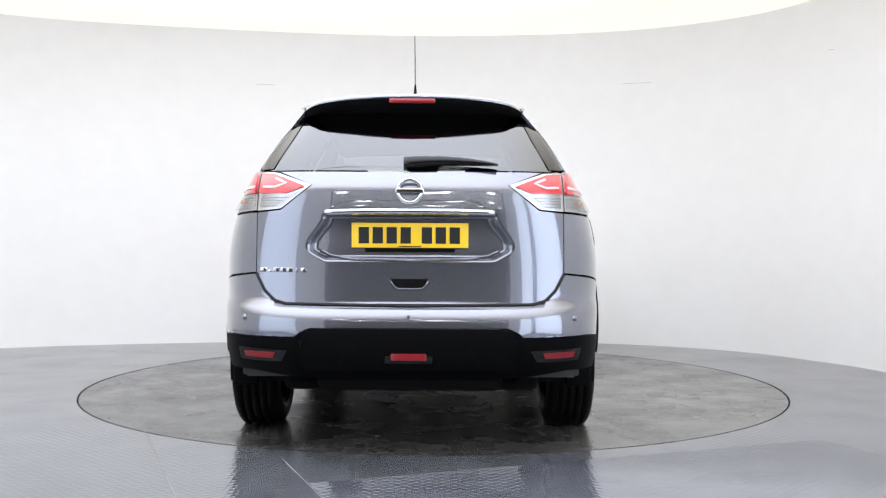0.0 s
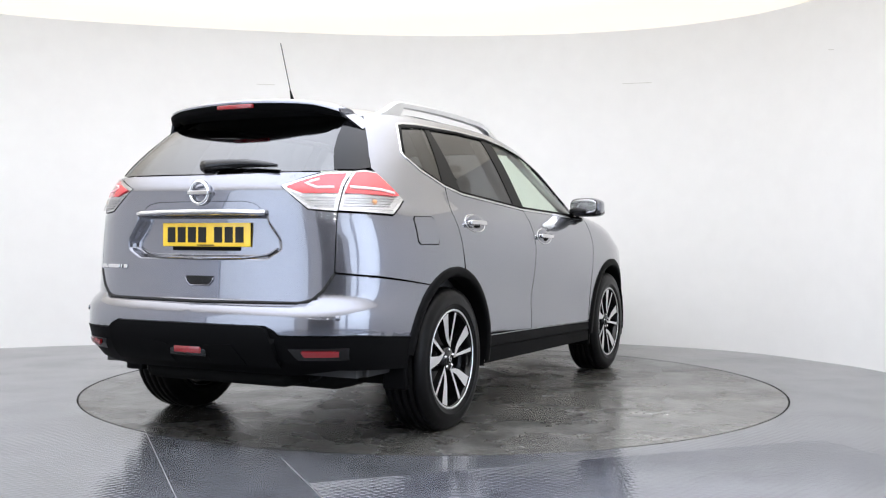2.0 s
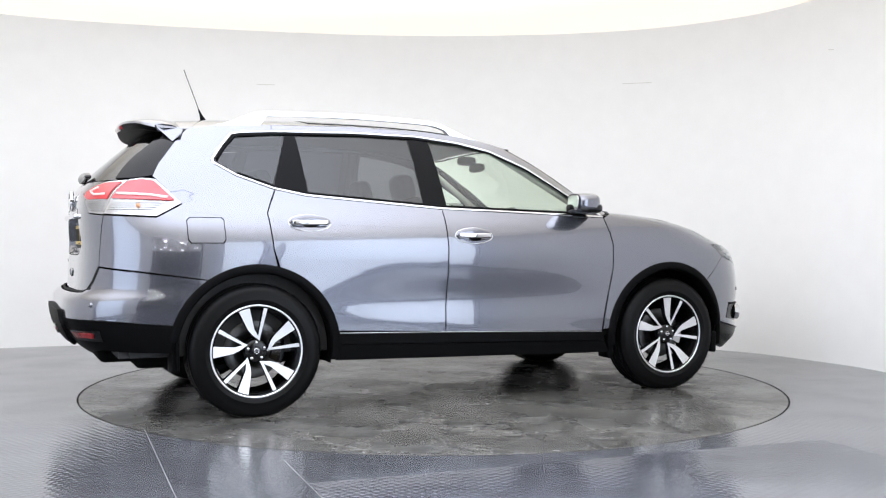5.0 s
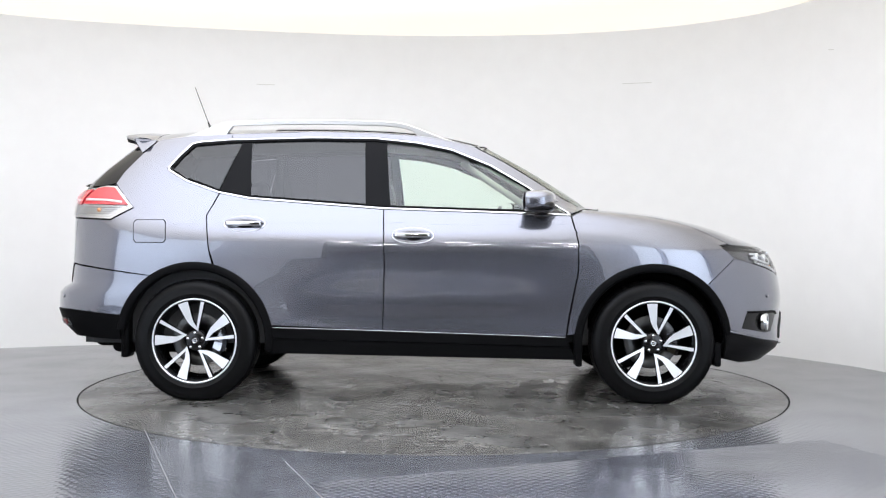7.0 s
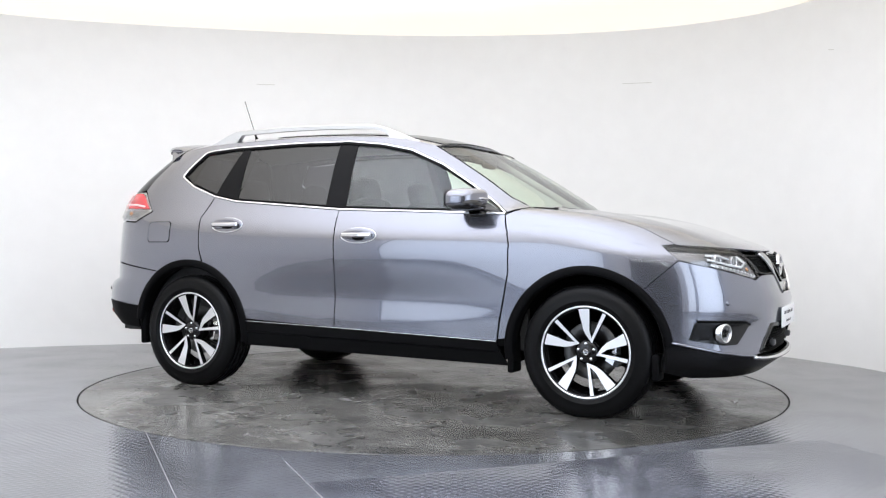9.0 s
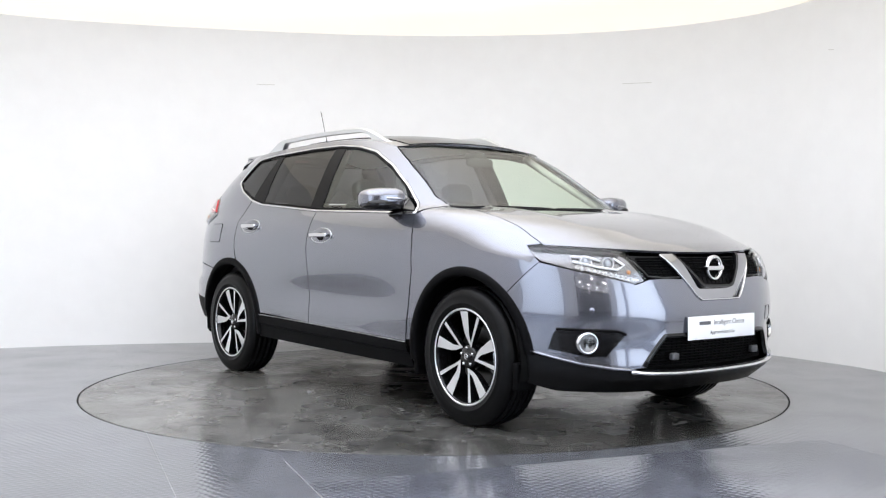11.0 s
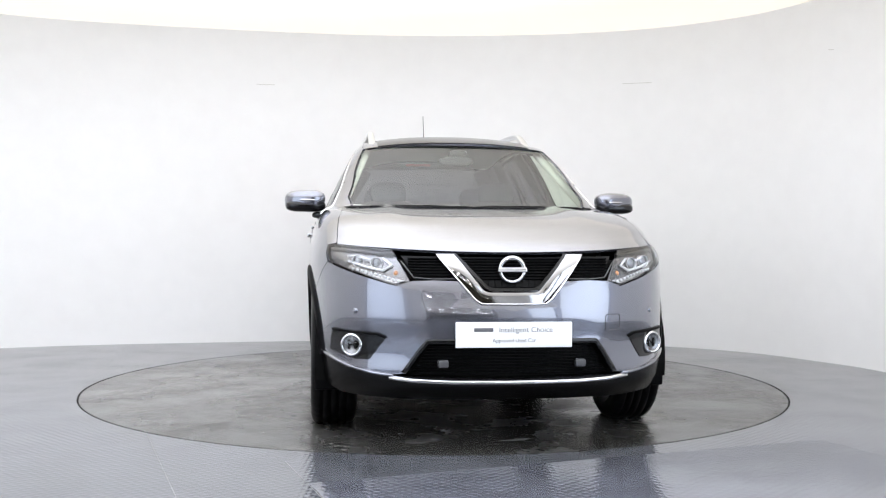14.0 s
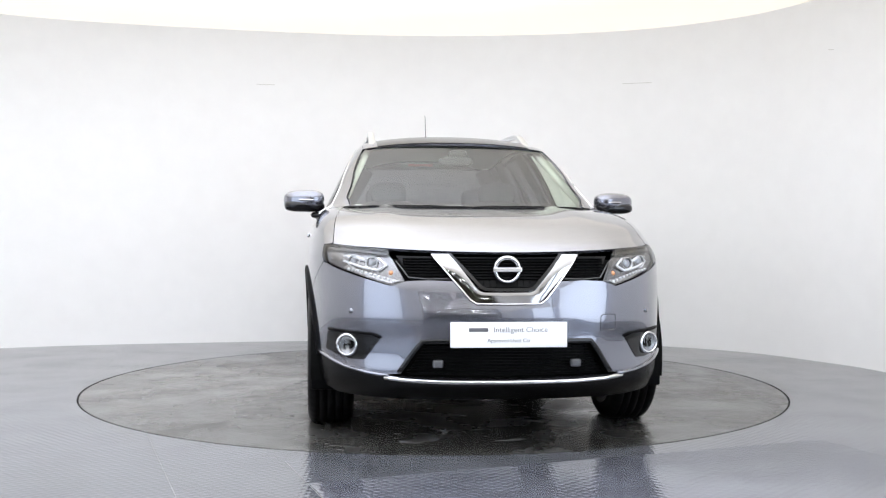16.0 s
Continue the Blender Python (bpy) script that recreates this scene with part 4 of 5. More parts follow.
def trims():
    top = [(0.865, 1.112), (0.62, 1.278), (0.40, 1.410), (0.16, 1.510), (-0.05, 1.554), (-0.31, 1.583), (-0.7, 1.587), (-1.197, 1.572), (-1.38, 1.558), (-1.44, 1.545), (-1.505, 1.468), (-1.558, 1.395), (-1.555, 1.375), (-1.44, 1.309), (-1.236, 1.238), (-1.05, 1.203), (-0.24, 1.143), (0.33, 1.126), (0.865, 1.108)]
    moulding("window_trim", top, 0.0072, 0.005, M_CHROME, "chrome window surround")
    inner = [(0.70, 1.205), (0.60, 1.283), (0.40, 1.398), (0.16, 1.498), (-0.05, 1.543), (-0.31, 1.570), (-0.7, 1.575), (-1.19, 1.560), (-1.42, 1.538), (-1.49, 1.462), (-1.535, 1.392)]
    moulding("window_seal", inner, 0.010, 0.003, M_BLACK, "black rubber window seal", lift=0.0)
    low = [(0.70, 1.131), (0.33, 1.140), (-0.24, 1.157), (-1.05, 1.216), (-1.236, 1.252), (-1.43, 1.320)]
    moulding("window_seal", low, 0.007, 0.003, M_BLACK, "black rubber window seal")
    # the highlight over the sill is laid on as a pale strip
    moulding("sill_highlight", [(-0.888, 0.4385), (-0.24, 0.4220), (0.832, 0.3910)], 0.0014, 0.0016, M_SATIN, "thin pale strip as the highlight along the sill", lift=0.006)
    # seal of the windscreen
    moulding("screen_seal", [(0.93, 1.162), (0.84, 1.208), (0.66, 1.328), (0.48, 1.438), (0.305, 1.532)], 0.004, 0.0012, M_BLACK, "black rubber screen seal")
    across("screen_seal", [("f", 0, 1.551), ("f", 0.4, 1.546), ("f", 0.56, 1.533)], 0.008, 0.0012, M_BLACK, "black rubber screen seal", 0.0)
    # cowl under the screen
    across("cowl", [("f", 0, 1.140), ("f", 0.4, 1.140), ("f", 0.70, 1.142)], 0.022, 0.006, M_BLACK, "black plastic cowl", 0.0)
    for y0, y1 in ((0.62, 0.02), (-0.02, -0.58)):
        bm = bmesh.new()
        pts = []
        for k in range(9):
            y = y0 + (y1 - y0) * k / 8
            a, z = s_of(("f", y, 1.139 + 0.004 * math.sin(math.pi * k / 8)))
            p = skin(a, z, 0.006)
            pts.append((p.x, -p.y if y > 0 else p.y, p.z))
        tube_into(bm, pts, 0.005, 8)
        part("front_wiper", bm, M_BLACK, CAR, "black windscreen wiper")
    # door handles with their cups
    for nm, hx, hz in (("front_door_handle", -0.075, 0.985), ("rear_door_handle", -1.07, 1.05)):
        for sd in (-1, 1):
            cup = bmesh.new()
            bmesh.ops.create_uvsphere(cup, u_segments=24, v_segments=12, radius=1)
            a, z = s_of((hx + 0.012, hz - 0.002))
            c, n = skin(a, z), skin_normal(a, z)
            for v in cup.verts:
                v.co = Vector((c.x + 0.122 * v.co.x, c.y + n.y * 0.012 * v.co.y + 0.002, c.z + 0.047 * v.co.z))
            smooth(cup)
            # a black bulge gives the hollow's shade behind the handle
            ring = bmesh.new()
            bmesh.ops.create_uvsphere(ring, u_segments=20, v_segments=10, radius=1)
            for v in ring.verts:
                v.co = Vector((c.x + 0.004 + 0.062 * v.co.x, c.y + n.y * 0.0135 * v.co.y, c.z - 0.004 + 0.031 * v.co.z))
            smooth(ring)
            rim = bmesh.new()
            pts = []
            for k in range(33):
                q = 2 * math.pi * k / 32
                b, zz = s_of((hx + 0.012 + 0.121 * math.cos(q), hz - 0.002 + 0.046 * math.sin(q)))
                pts.append(tuple(skin(b, zz, 0.0005)))
            tube_into(rim, pts, 0.0026, 6)
            bar = bmesh.new()
            box_into(bar, c.x - 0.105, c.x + 0.100, c.y - 0.036, c.y - 0.020, c.z - 0.012, c.z + 0.016, 0.007)
            box_into(bar, c.x - 0.103, c.x - 0.045, c.y - 0.030, c.y + 0.004, c.z - 0.009, c.z + 0.012, 0.004)
            box_into(bar, c.x + 0.055, c.x + 0.082, c.y - 0.030, c.y + 0.004, c.z - 0.008, c.z + 0.011, 0.004)
            for v in bar.verts:
                v.co.y += 0.5 * (v.co.x - c.x) ** 2
            smooth(bar)
            if sd > 0:
                cup, ring, bar, rim = mirrored(cup), mirrored(ring), mirrored(bar), mirrored(rim)
            h = part(nm, bar, M_CHROME, CAR, "chrome door handle")
            part("handle_shade", ring, M_DARK, h, "black bulge as the shade of the handle hollow")
            part("handle_rim", rim, M_SATIN, h, "pale rim of the recess")
            part("handle_plate", cup, M_PAINT, h, "grey painted handle recess")
    # fuel flap on the right, outlined by its gap
    flap = [(-1.705, 1.068), (-1.545, 1.068), (-1.532, 1.055), (-1.525, 0.955), (-1.537, 0.938), (-1.70, 0.938), (-1.715, 0.955), (-1.72, 1.052)]
    part("fuel_flap_gap", sheet(outline([(x + math.copysign(0.004, x + 1.62), z + math.copysign(0.004, z - 1.0)) for x, z in flap]), skin, (3, 0.03), 0, 0.0012), M_DARK, CAR)
    part("fuel_flap", sheet(outline(flap), skin, (3, 0.03), 0.002, 0.003), M_PAINT, CAR, "grey painted fuel flap")
    # roof rails
    for sd in (-1, 1):
        bm = bmesh.new()
        rows = []
        for k in range(41):
            u = k / 40
            x = -1.50 + 1.66 * u
            base = roof_place(x, 0.92, 0)
            foot = max(ease(0.20, 0.13, u), ease(0.80, 0.90, u))
            hgt = 0.070 * ease(0.0, 0.16, u) * ease(1.0, 0.78, u) + 0.004
            z1 = base.z + hgt
            z0 = base.z - 0.008 if foot > 0.5 else base.z + hgt - 0.030
            yc = base.y + 0.012
            rows.append([bm.verts.new((x, -sd * (yc + dy), z)) for dy, z in ((-0.020, z0), (-0.021, z1 - 0.007), (-0.011, z1), (0.011, z1), (0.021, z1 - 0.007), (0.020, z0))])
        for q, e in zip(rows, rows[1:]):
            for i in range(6):
                bm.faces.new((q[i], q[(i + 1) % 6], e[(i + 1) % 6], e[i]))
        bm.faces.new(rows[0]), bm.faces.new(rows[-1][::-1])
        bmesh.ops.recalc_face_normals(bm, faces=bm.faces)
        smooth(bm)
        for ed in bm.edges:
            if len(ed.link_faces) == 2 and ed.calc_face_angle(0) > 0.9:
                ed.smooth = False
        part("roof_rail", bm, M_SATIN, CAR, "silver roof rail")
    part("sunroof", sheet([(-0.95, 0), (0.285, 0), (0.285, 0.84), (-0.95, 0.84)], roof_place, (0.09, 0.09), 0.002, 0.004, True), M_GLOSSBLACK, CAR, "dark glass panoramic sunroof")
    # aerial
    bm = bmesh.new()
    tube_into(bm, [(-1.465, 0, 1.655), (-1.475, 0, 1.69), (-1.485, 0, 1.715), (-1.50, 0, 1.75)], [0.022, 0.016, 0.008, 0.004], 12)
    aer = part("aerial", bm, M_BLACK, CAR, "thin black roof aerial")
    bm = bmesh.new()
    tube_into(bm, [(-1.495, 0, 1.74), (-1.588, 0, 1.985)], 0.0022, 8)
    part("mast", bm, M_BLACK, aer)


def spoiler_row(v):
    """Outline of the spoiler's section at v from 0 in the middle to 1 at the side."""
    y = 0.546 * v
    xe = -1.970 + 0.075 * v ** 2.2 + 0.06 * v ** 12
    zt = 1.634 - 0.026 * v ** 2 - 0.022 * v ** 8
    zg = 1.556 - 0.006 * v ** 2 + 0.022 * v ** 14
    xg = skin(*s_of(("r", y * 0.965, zg))).x - 0.006
    f = roof_place(-1.70, min(v, 1) * 0.985, 0)
    return y, f, xe, zt, xg, zg


def spoiler():
    top, low = bmesh.new(), bmesh.new()
    rt, rl = [], []
    for k in range(-16, 17):
        v = abs(k) / 16
        sg = -1 if k < 0 else 1
        y, f, xe, zt, xg, zg = spoiler_row(v)
        tp = 1 - 0.25 * v ** 16
        zv = zg * tp + (zt - 0.035) * (1 - tp)
        rt.append([top.verts.new(q) for q in ((f.x, -sg * abs(f.y), f.z + 0.001), ((f.x * 2 + xe) / 3, sg * -(2 * abs(f.y) + y) / 3, (2 * f.z + zt) / 3 + 0.012), ((f.x + 2 * xe) / 3, sg * -(abs(f.y) + 2 * y) / 3, (f.z + 2 * zt) / 3 + 0.010), (xe + 0.012, -sg * y * 0.94, zt + 0.003), (xe, -sg * y * 0.94, zt - 0.004), (xe + 0.003, -sg * y * 0.95, zt - 0.014))])
        rl.append([low.verts.new(q) for q in ((xe + 0.004, -sg * y * 0.95, zt - 0.013), (xe + 0.014, -sg * y * 0.955, zt - 0.014 - 0.026 * tp), (xe + 0.05, -sg * y * 0.955, zt - 0.02 - 0.030 * tp), (xg - 0.012, -sg * y * 0.965, zv + 0.015), (xg, -sg * y * 0.965, zv), (xg + 0.05, -sg * y * 0.95, zv + 0.005))])
    for bm, rows in ((top, rt), (low, rl)):
        for q, e in zip(rows, rows[1:]):
            for i in range(5):
                bm.faces.new((q[i], e[i], e[i + 1], q[i + 1]))
    # closed ends
    for sg, i in ((1, 0), (-1, -1)):
        top.faces.new([top.verts.new(v.co) for v in (rt[i][0], rt[i][1], rt[i][2], rt[i][3], rt[i][5], rl[i][1], rl[i][2], rl[i][3], rl[i][4])])
    for bm in (top, low):
        bmesh.ops.recalc_face_normals(bm, faces=bm.faces)
        smooth(bm)
    sp = part("spoiler", top, M_PAINT, CAR, "grey painted roof spoiler")
    part("spoiler_underside", low, M_BLACK, sp, "black spoiler underside")
    # painted fins close the ends
    for sd in (-1, 1):
        y, f, xe, zt, xg, zg = spoiler_row(1.0)
        c = skin(*s_of((-1.742, 1.492)))
        tri = ((f.x + 0.02, abs(f.y) + 0.004, f.z + 0.002), (xe + 0.006, y * 0.945, zt + 0.002), (xe + 0.012, y * 0.95, zt - 0.016), (c.x - 0.012, abs(c.y) - 0.006, c.z), (c.x + 0.03, abs(c.y) + 0.001, c.z + 0.03))
        bm = bmesh.new()
        outer = [bm.verts.new((q[0], sd * (q[1] + 0.003), q[2])) for q in tri]
        inner = [bm.verts.new((q[0], sd * (q[1] - 0.014), q[2])) for q in tri]
        bm.faces.new(outer), bm.faces.new(inner[::-1])
        for k in range(5):
            bm.faces.new((outer[k], outer[(k + 1) % 5], inner[(k + 1) % 5], inner[k]))
        bmesh.ops.triangulate(bm, faces=[q for q in bm.faces if len(q.verts) > 4])
        bmesh.ops.recalc_face_normals(bm, faces=bm.faces)
        part("spoiler_fin", bm, M_PAINT, sp, "grey painted spoiler fin")
    bm = bmesh.new()
    box_into(bm, -1.975, -1.953, -0.108, 0.108, 1.594, 1.616, 0.005)
    smooth(bm)
    part("high_brake_light", bm, M_REFLEX, sp, "red high-level brake light")


def tail_lamps():
    for sd in (-1, 1):
        lamp = new("tail_lamp")
        lamp.parent = CAR
        lamp["label"] = "red and clear wrap-round tail lamp"

        def put(name, poly, mat, lift, depth=0.006, label=""):
            bm = sheet(outline(poly), skin, (2, 0.02), depth, lift)
            part(name, bm if sd < 0 else mirrored(bm), mat, lamp, label)

        put("inner_housing", [("r", 0.60, 1.258), ("r", 0.688, 1.268), ("r", 0.688, 1.085), ("r", 0.575, 1.095), ("r", 0.44, 1.20)], M_REFLECT, 0.002, 0.012, "silver lamp housing")
        put("inner_red_lens", [("r", 0.61, 1.248), ("r", 0.678, 1.255), ("r", 0.678, 1.165), ("r", 0.545, 1.163), ("r", 0.468, 1.193)], M_RED, 0.009, 0.008, "red lens")
        put("inner_clear_lens", [("r", 0.54, 1.157), ("r", 0.678, 1.158), ("r", 0.678, 1.098), ("r", 0.582, 1.103), ("r", 0.488, 1.172)], M_LENS, 0.011, 0.008, "clear lens")
        put("outer_housing", [("r", 0.692, 1.270), (-1.93, 1.278), (-1.862, 1.272), (-1.742, 1.145), (-1.87, 1.075), ("r", 0.692, 1.088)], M_REFLECT, 0.004, 0.016, "silver lamp housing")
        put("outer_red_lens", [("r", 0.698, 1.258), (-1.93, 1.266), (-1.872, 1.260), (-1.775, 1.160), (-1.80, 1.157), ("r", 0.698, 1.165)], M_RED, 0.014, 0.010, "red lens")
        put("outer_clear_lens", [("r", 0.698, 1.158), (-1.80, 1.150), (-1.765, 1.143), (-1.875, 1.086), ("r", 0.698, 1.098)], M_LENS, 0.016, 0.010, "clear lens")
        for poly, hw, lift, mt, nm in (([("r", 0.66, 1.190), ("r", 0.60, 1.188), ("r", 0.55, 1.205), ("r", 0.60, 1.225)], 0.006, 0.010, M_PINK, "light_guide"), ([("r", 0.705, 1.190), (-1.90, 1.183), (-1.81, 1.170)], 0.007, 0.016, M_PINK, "light_guide")):
            bm = ribbon(poly, hw, 0.004, lift)
            part(nm, bm if sd < 0 else mirrored(bm), mt, lamp, "pale light guide")
        # ribs behind the clear lens
        for k in range(4):
            z = 1.108 + 0.012 * k
            bm = ribbon([("r", 0.60 - 0.020 * k, z), ("r", 0.64, z), ("r", 0.672, z)], 0.0022, 0.003, 0.004)
            part("reflector_rib", bm if sd < 0 else mirrored(bm), M_REFLECT, lamp)
            bm = ribbon([("r", 0.705, z), (-1.98, z), (-1.88 + 0.02 * k, z)], 0.0022, 0.003, 0.006)
            part("reflector_rib", bm if sd < 0 else mirrored(bm), M_REFLECT, lamp)
        a, z = s_of((-1.955, 1.127))
        c, n = skin(a, z, 0.006), skin_normal(a, z)
        bm = bmesh.new()
        bmesh.ops.create_uvsphere(bm, u_segments=14, v_segments=8, radius=0.013)
        for v in bm.verts:
            v.co += c
        smooth(bm)
        part("bulb", bm if sd < 0 else mirrored(bm), M_AMBER, lamp, "amber bulb")


def at_face(kind, y, z, lift):
    a, zz = s_of((kind, abs(y), z))
    p = skin(a, zz, lift) if lift else skin(a, zz)
    return Vector((p.x, y, p.z))


def emblem(name, kind, z, lift, R, label):
    c = at_face(kind, 0, z, lift)
    sg = 1 if kind == "f" else -1
    bm = bmesh.new()
    lathe_into(bm, [(R * 0.70, 0.0), (R * 0.76, 0.010), (R * 0.88, 0.013), (R, 0.006), (R, -0.01), (R * 0.7, -0.01)], 48, "X")
    box_into(bm, -0.01, 0.015, -R * 1.04, R * 1.04, -R * 0.17, R * 0.17, 0.004)
    for v in bm.verts:
        v.co = c + Vector((sg * v.co.x, v.co.y, v.co.z))
    if sg < 0:
        bmesh.ops.reverse_faces(bm, faces=bm.faces)
    return part(name, bm, M_CHROME, CAR, label)


def bars(name, kind, cells, zc, hgt, lift, mat, parent, tilt=0.0, thick=0.002):
    """Plain raised bars in place of characters: cells of (y centre, width)."""
    for y, w in cells:
        c = at_face(kind, y, zc, 0)
        x = lift
        sg = 1 if kind == "f" else -1
        bm = boxy(min(x, x + sg * thick), max(x, x + sg * thick), y - w / 2, y + w / 2, zc - hgt / 2, zc + hgt / 2)
        part(name, bm, mat, parent)


def rear_details():
    emblem("tailgate_emblem", "r", 1.172, 0.012, 0.060, "chrome ring emblem with a crossbar")
    across("tailgate_bar", [("r", 0, 1.083), ("r", 0.2, 1.082), ("r", 0.372, 1.077)], 0.0135, 0.018, M_CHROME, "chrome tailgate bar", 0.006)
    # plate and its holder
    xp = -2.180
    part("plate_holder", boxy(xp - 0.004, xp + 0.012, -0.20, 0.20, 0.903, 0.94, 0.003), M_BLACK, CAR, "black plate holder")
    plate = part("rear_plate", boxy(xp - 0.006, xp, -0.26, 0.26, 0.922, 1.033, 0.0025), M_YELLOW, CAR, "yellow rear plate with dark bars")
    y = 0.205
    cells = []
    for k in range(7):
        cells.append((y, 0.046))
        y -= 0.062 if k != 3 else 0.094
    for q, w in cells:
        part("plate_bar", boxy(xp - 0.0085, xp - 0.006, q - w / 2, q + w / 2, 0.941, 1.014), M_GAP, plate)
    part("plate_foot_bar", boxy(xp - 0.0075, xp - 0.006, -0.05, 0.05, 0.926, 0.931), M_GAP, plate)
    # model name as plain bars
    for k, w in enumerate((0.03, 0.014, 0.026, 0.026, 0.03, 0.008, 0.024)):
        yy = 0.655 - 0.031 * k
        c = at_face("r", yy, 0.822, 0.0)
        part("name_bar", boxy(c.x - 0.006, c.x + 0.004, yy - w / 2, yy + w / 2, 0.812, 0.832 if k != 1 else 0.822, 0.002), M_CHROME, CAR, "chrome lettering bar")
    across("tailgate_gap", [("r", 0, 0.668), ("r", 0.55, 0.674), ("r", 0.60, 0.687), ("r", 0.648, 0.730), ("r", 0.690, 0.806)], 0.0065, 0.003, M_GAP, "dark gap under the tailgate", 0.002)
    # crease under the recess, grip, lamps in the bumper
    # crease shade is laid on as thin black strips, below and above the plate
    across("recess_shade_line", [("r", 0, 0.862), ("r", 0.25, 0.866), ("r", 0.35, 0.880), ("r", 0.40, 0.905)], 0.0022, 0.002, M_GAP, "black strip as crease shade under the plate recess", 0.001)
    across("recess_lip", [("r", 0, 0.870), ("r", 0.25, 0.874), ("r", 0.35, 0.888), ("r", 0.405, 0.915)], 0.0045, 0.004, M_PAINT, "rounded lip of the plate recess", 0.0)
    across("tailgate_shade_line", [("r", 0, 1.133), ("r", 0.25, 1.131), ("r", 0.31, 1.120), ("r", 0.352, 1.090)], 0.0012, 0.0012, M_GAP, "fine black strip as crease shade over the chrome bar", 0.0005)
    panel("tailgate_grip", [("r", 0, 0.786), ("r", 0.082, 0.786), ("r", 0.070, 0.762), ("r", 0.052, 0.745), ("r", 0, 0.744)], M_GLOSSBLACK, "black tailgate grip", lift=0.003, depth=0.006, both=True, steps=(0.5, 0.01))
    across("grip_lip", [("r", 0, 0.741), ("r", 0.054, 0.742), ("r", 0.074, 0.760), ("r", 0.082, 0.777)], 0.003, 0.006, M_PAINT, "painted lip of the grip", 0.001)
    panel("centre_skid_panel", [("r", 0, 0.572), ("r", 0.40, 0.572), ("r", 0.44, 0.56), ("r", 0.47, 0.49), ("r", 0.47, 0.40), ("r", 0, 0.40)], M_BLACK, "black lower bumper centre", lift=0.024, depth=0.03, both=True)
    panel("skid_recess", [("r", 0.11, 0.485), ("r", 0.26, 0.495), ("r", 0.30, 0.43), ("r", 0.30, 0.405), ("r", 0.11, 0.405)], M_BLACK, "gloss black inset", lift=0.027, depth=0.004)
    c = at_face("r", 0, 0.45, 0.024)
    f = part("fog_lamp_bezel", boxy(c.x - 0.006, c.x + 0.02, -0.105, 0.105, 0.420, 0.478, 0.008), M_GLOSSBLACK, CAR, "black fog lamp bezel")
    part("rear_fog_lamp", boxy(c.x - 0.012, c.x, -0.078, 0.078, 0.434, 0.470, 0.006), M_REFLEX, f, "red rear fog lamp")
    panel("reflector_bezel", [("r", 0.53, 0.475), ("r", 0.765, 0.480), ("r", 0.755, 0.425), ("r", 0.56, 0.425)], M_GLOSSBLACK, "black reflector bezel", lift=0.006, depth=0.004)
    panel("reflector", [("r", 0.585, 0.466), ("r", 0.73, 0.467), ("r", 0.725, 0.443), ("r", 0.595, 0.443)], M_REFLEX, "red reflector", lift=0.012, depth=0.008, steps=(3, 0.02))
    for kind, y, z in (("r", 0.735, 0.612), ("f", 0.70, 0.63), ("r", 0.30, 0.545)):
        for sg in (-1, 1):
            a, zz = s_of((kind, y, z))
            p, n = skin(a, zz, 0.003), skin_normal(a, zz)
            bm = bmesh.new()
            lathe_into(bm, [(0.001, 0.002), (0.011, 0.001), (0.013, -0.004)], 20, "Z", close=False)
            m = Matrix.Translation(p) @ n.to_track_quat("Z", "Y").to_matrix().to_4x4()
            bm.transform(m)
            part("parking_sensor", bm if sg < 0 else mirrored(bm), M_PAINT if z > 0.6 else M_BLACK, CAR, "small round parking sensor")
    # rear wiper across the window
    bm = bmesh.new()
    rows = []
    for k in range(13):
        u = k / 12
        y = 0.03 - 0.42 * u
        z = 1.288 + 0.012 * math.sin(math.pi * u) - 0.006 * u
        p = at_face("r", y, z, 0.02)
        h = 0.034 * (1 - u) ** 0.6 + 0.008
        rows.append([bm.verts.new((p.x + dx, y, p.z + dz)) for dx, dz in ((0.012, -h * 0.7), (-0.014, -h * 0.5), (-0.022, 0.0), (-0.012, h * 0.6), (0.012, h * 0.7))])
    for q, e in zip(rows, rows[1:]):
        for i in range(5):
            bm.faces.new((q[i], q[(i + 1) % 5], e[(i + 1) % 5], e[i]))
    bm.faces.new(rows[0]), bm.faces.new(rows[-1][::-1])
    bmesh.ops.recalc_face_normals(bm, faces=bm.faces)
    smooth(bm)
    part("rear_wiper", bm, M_GLOSSBLACK, CAR, "black rear wiper with its cover")


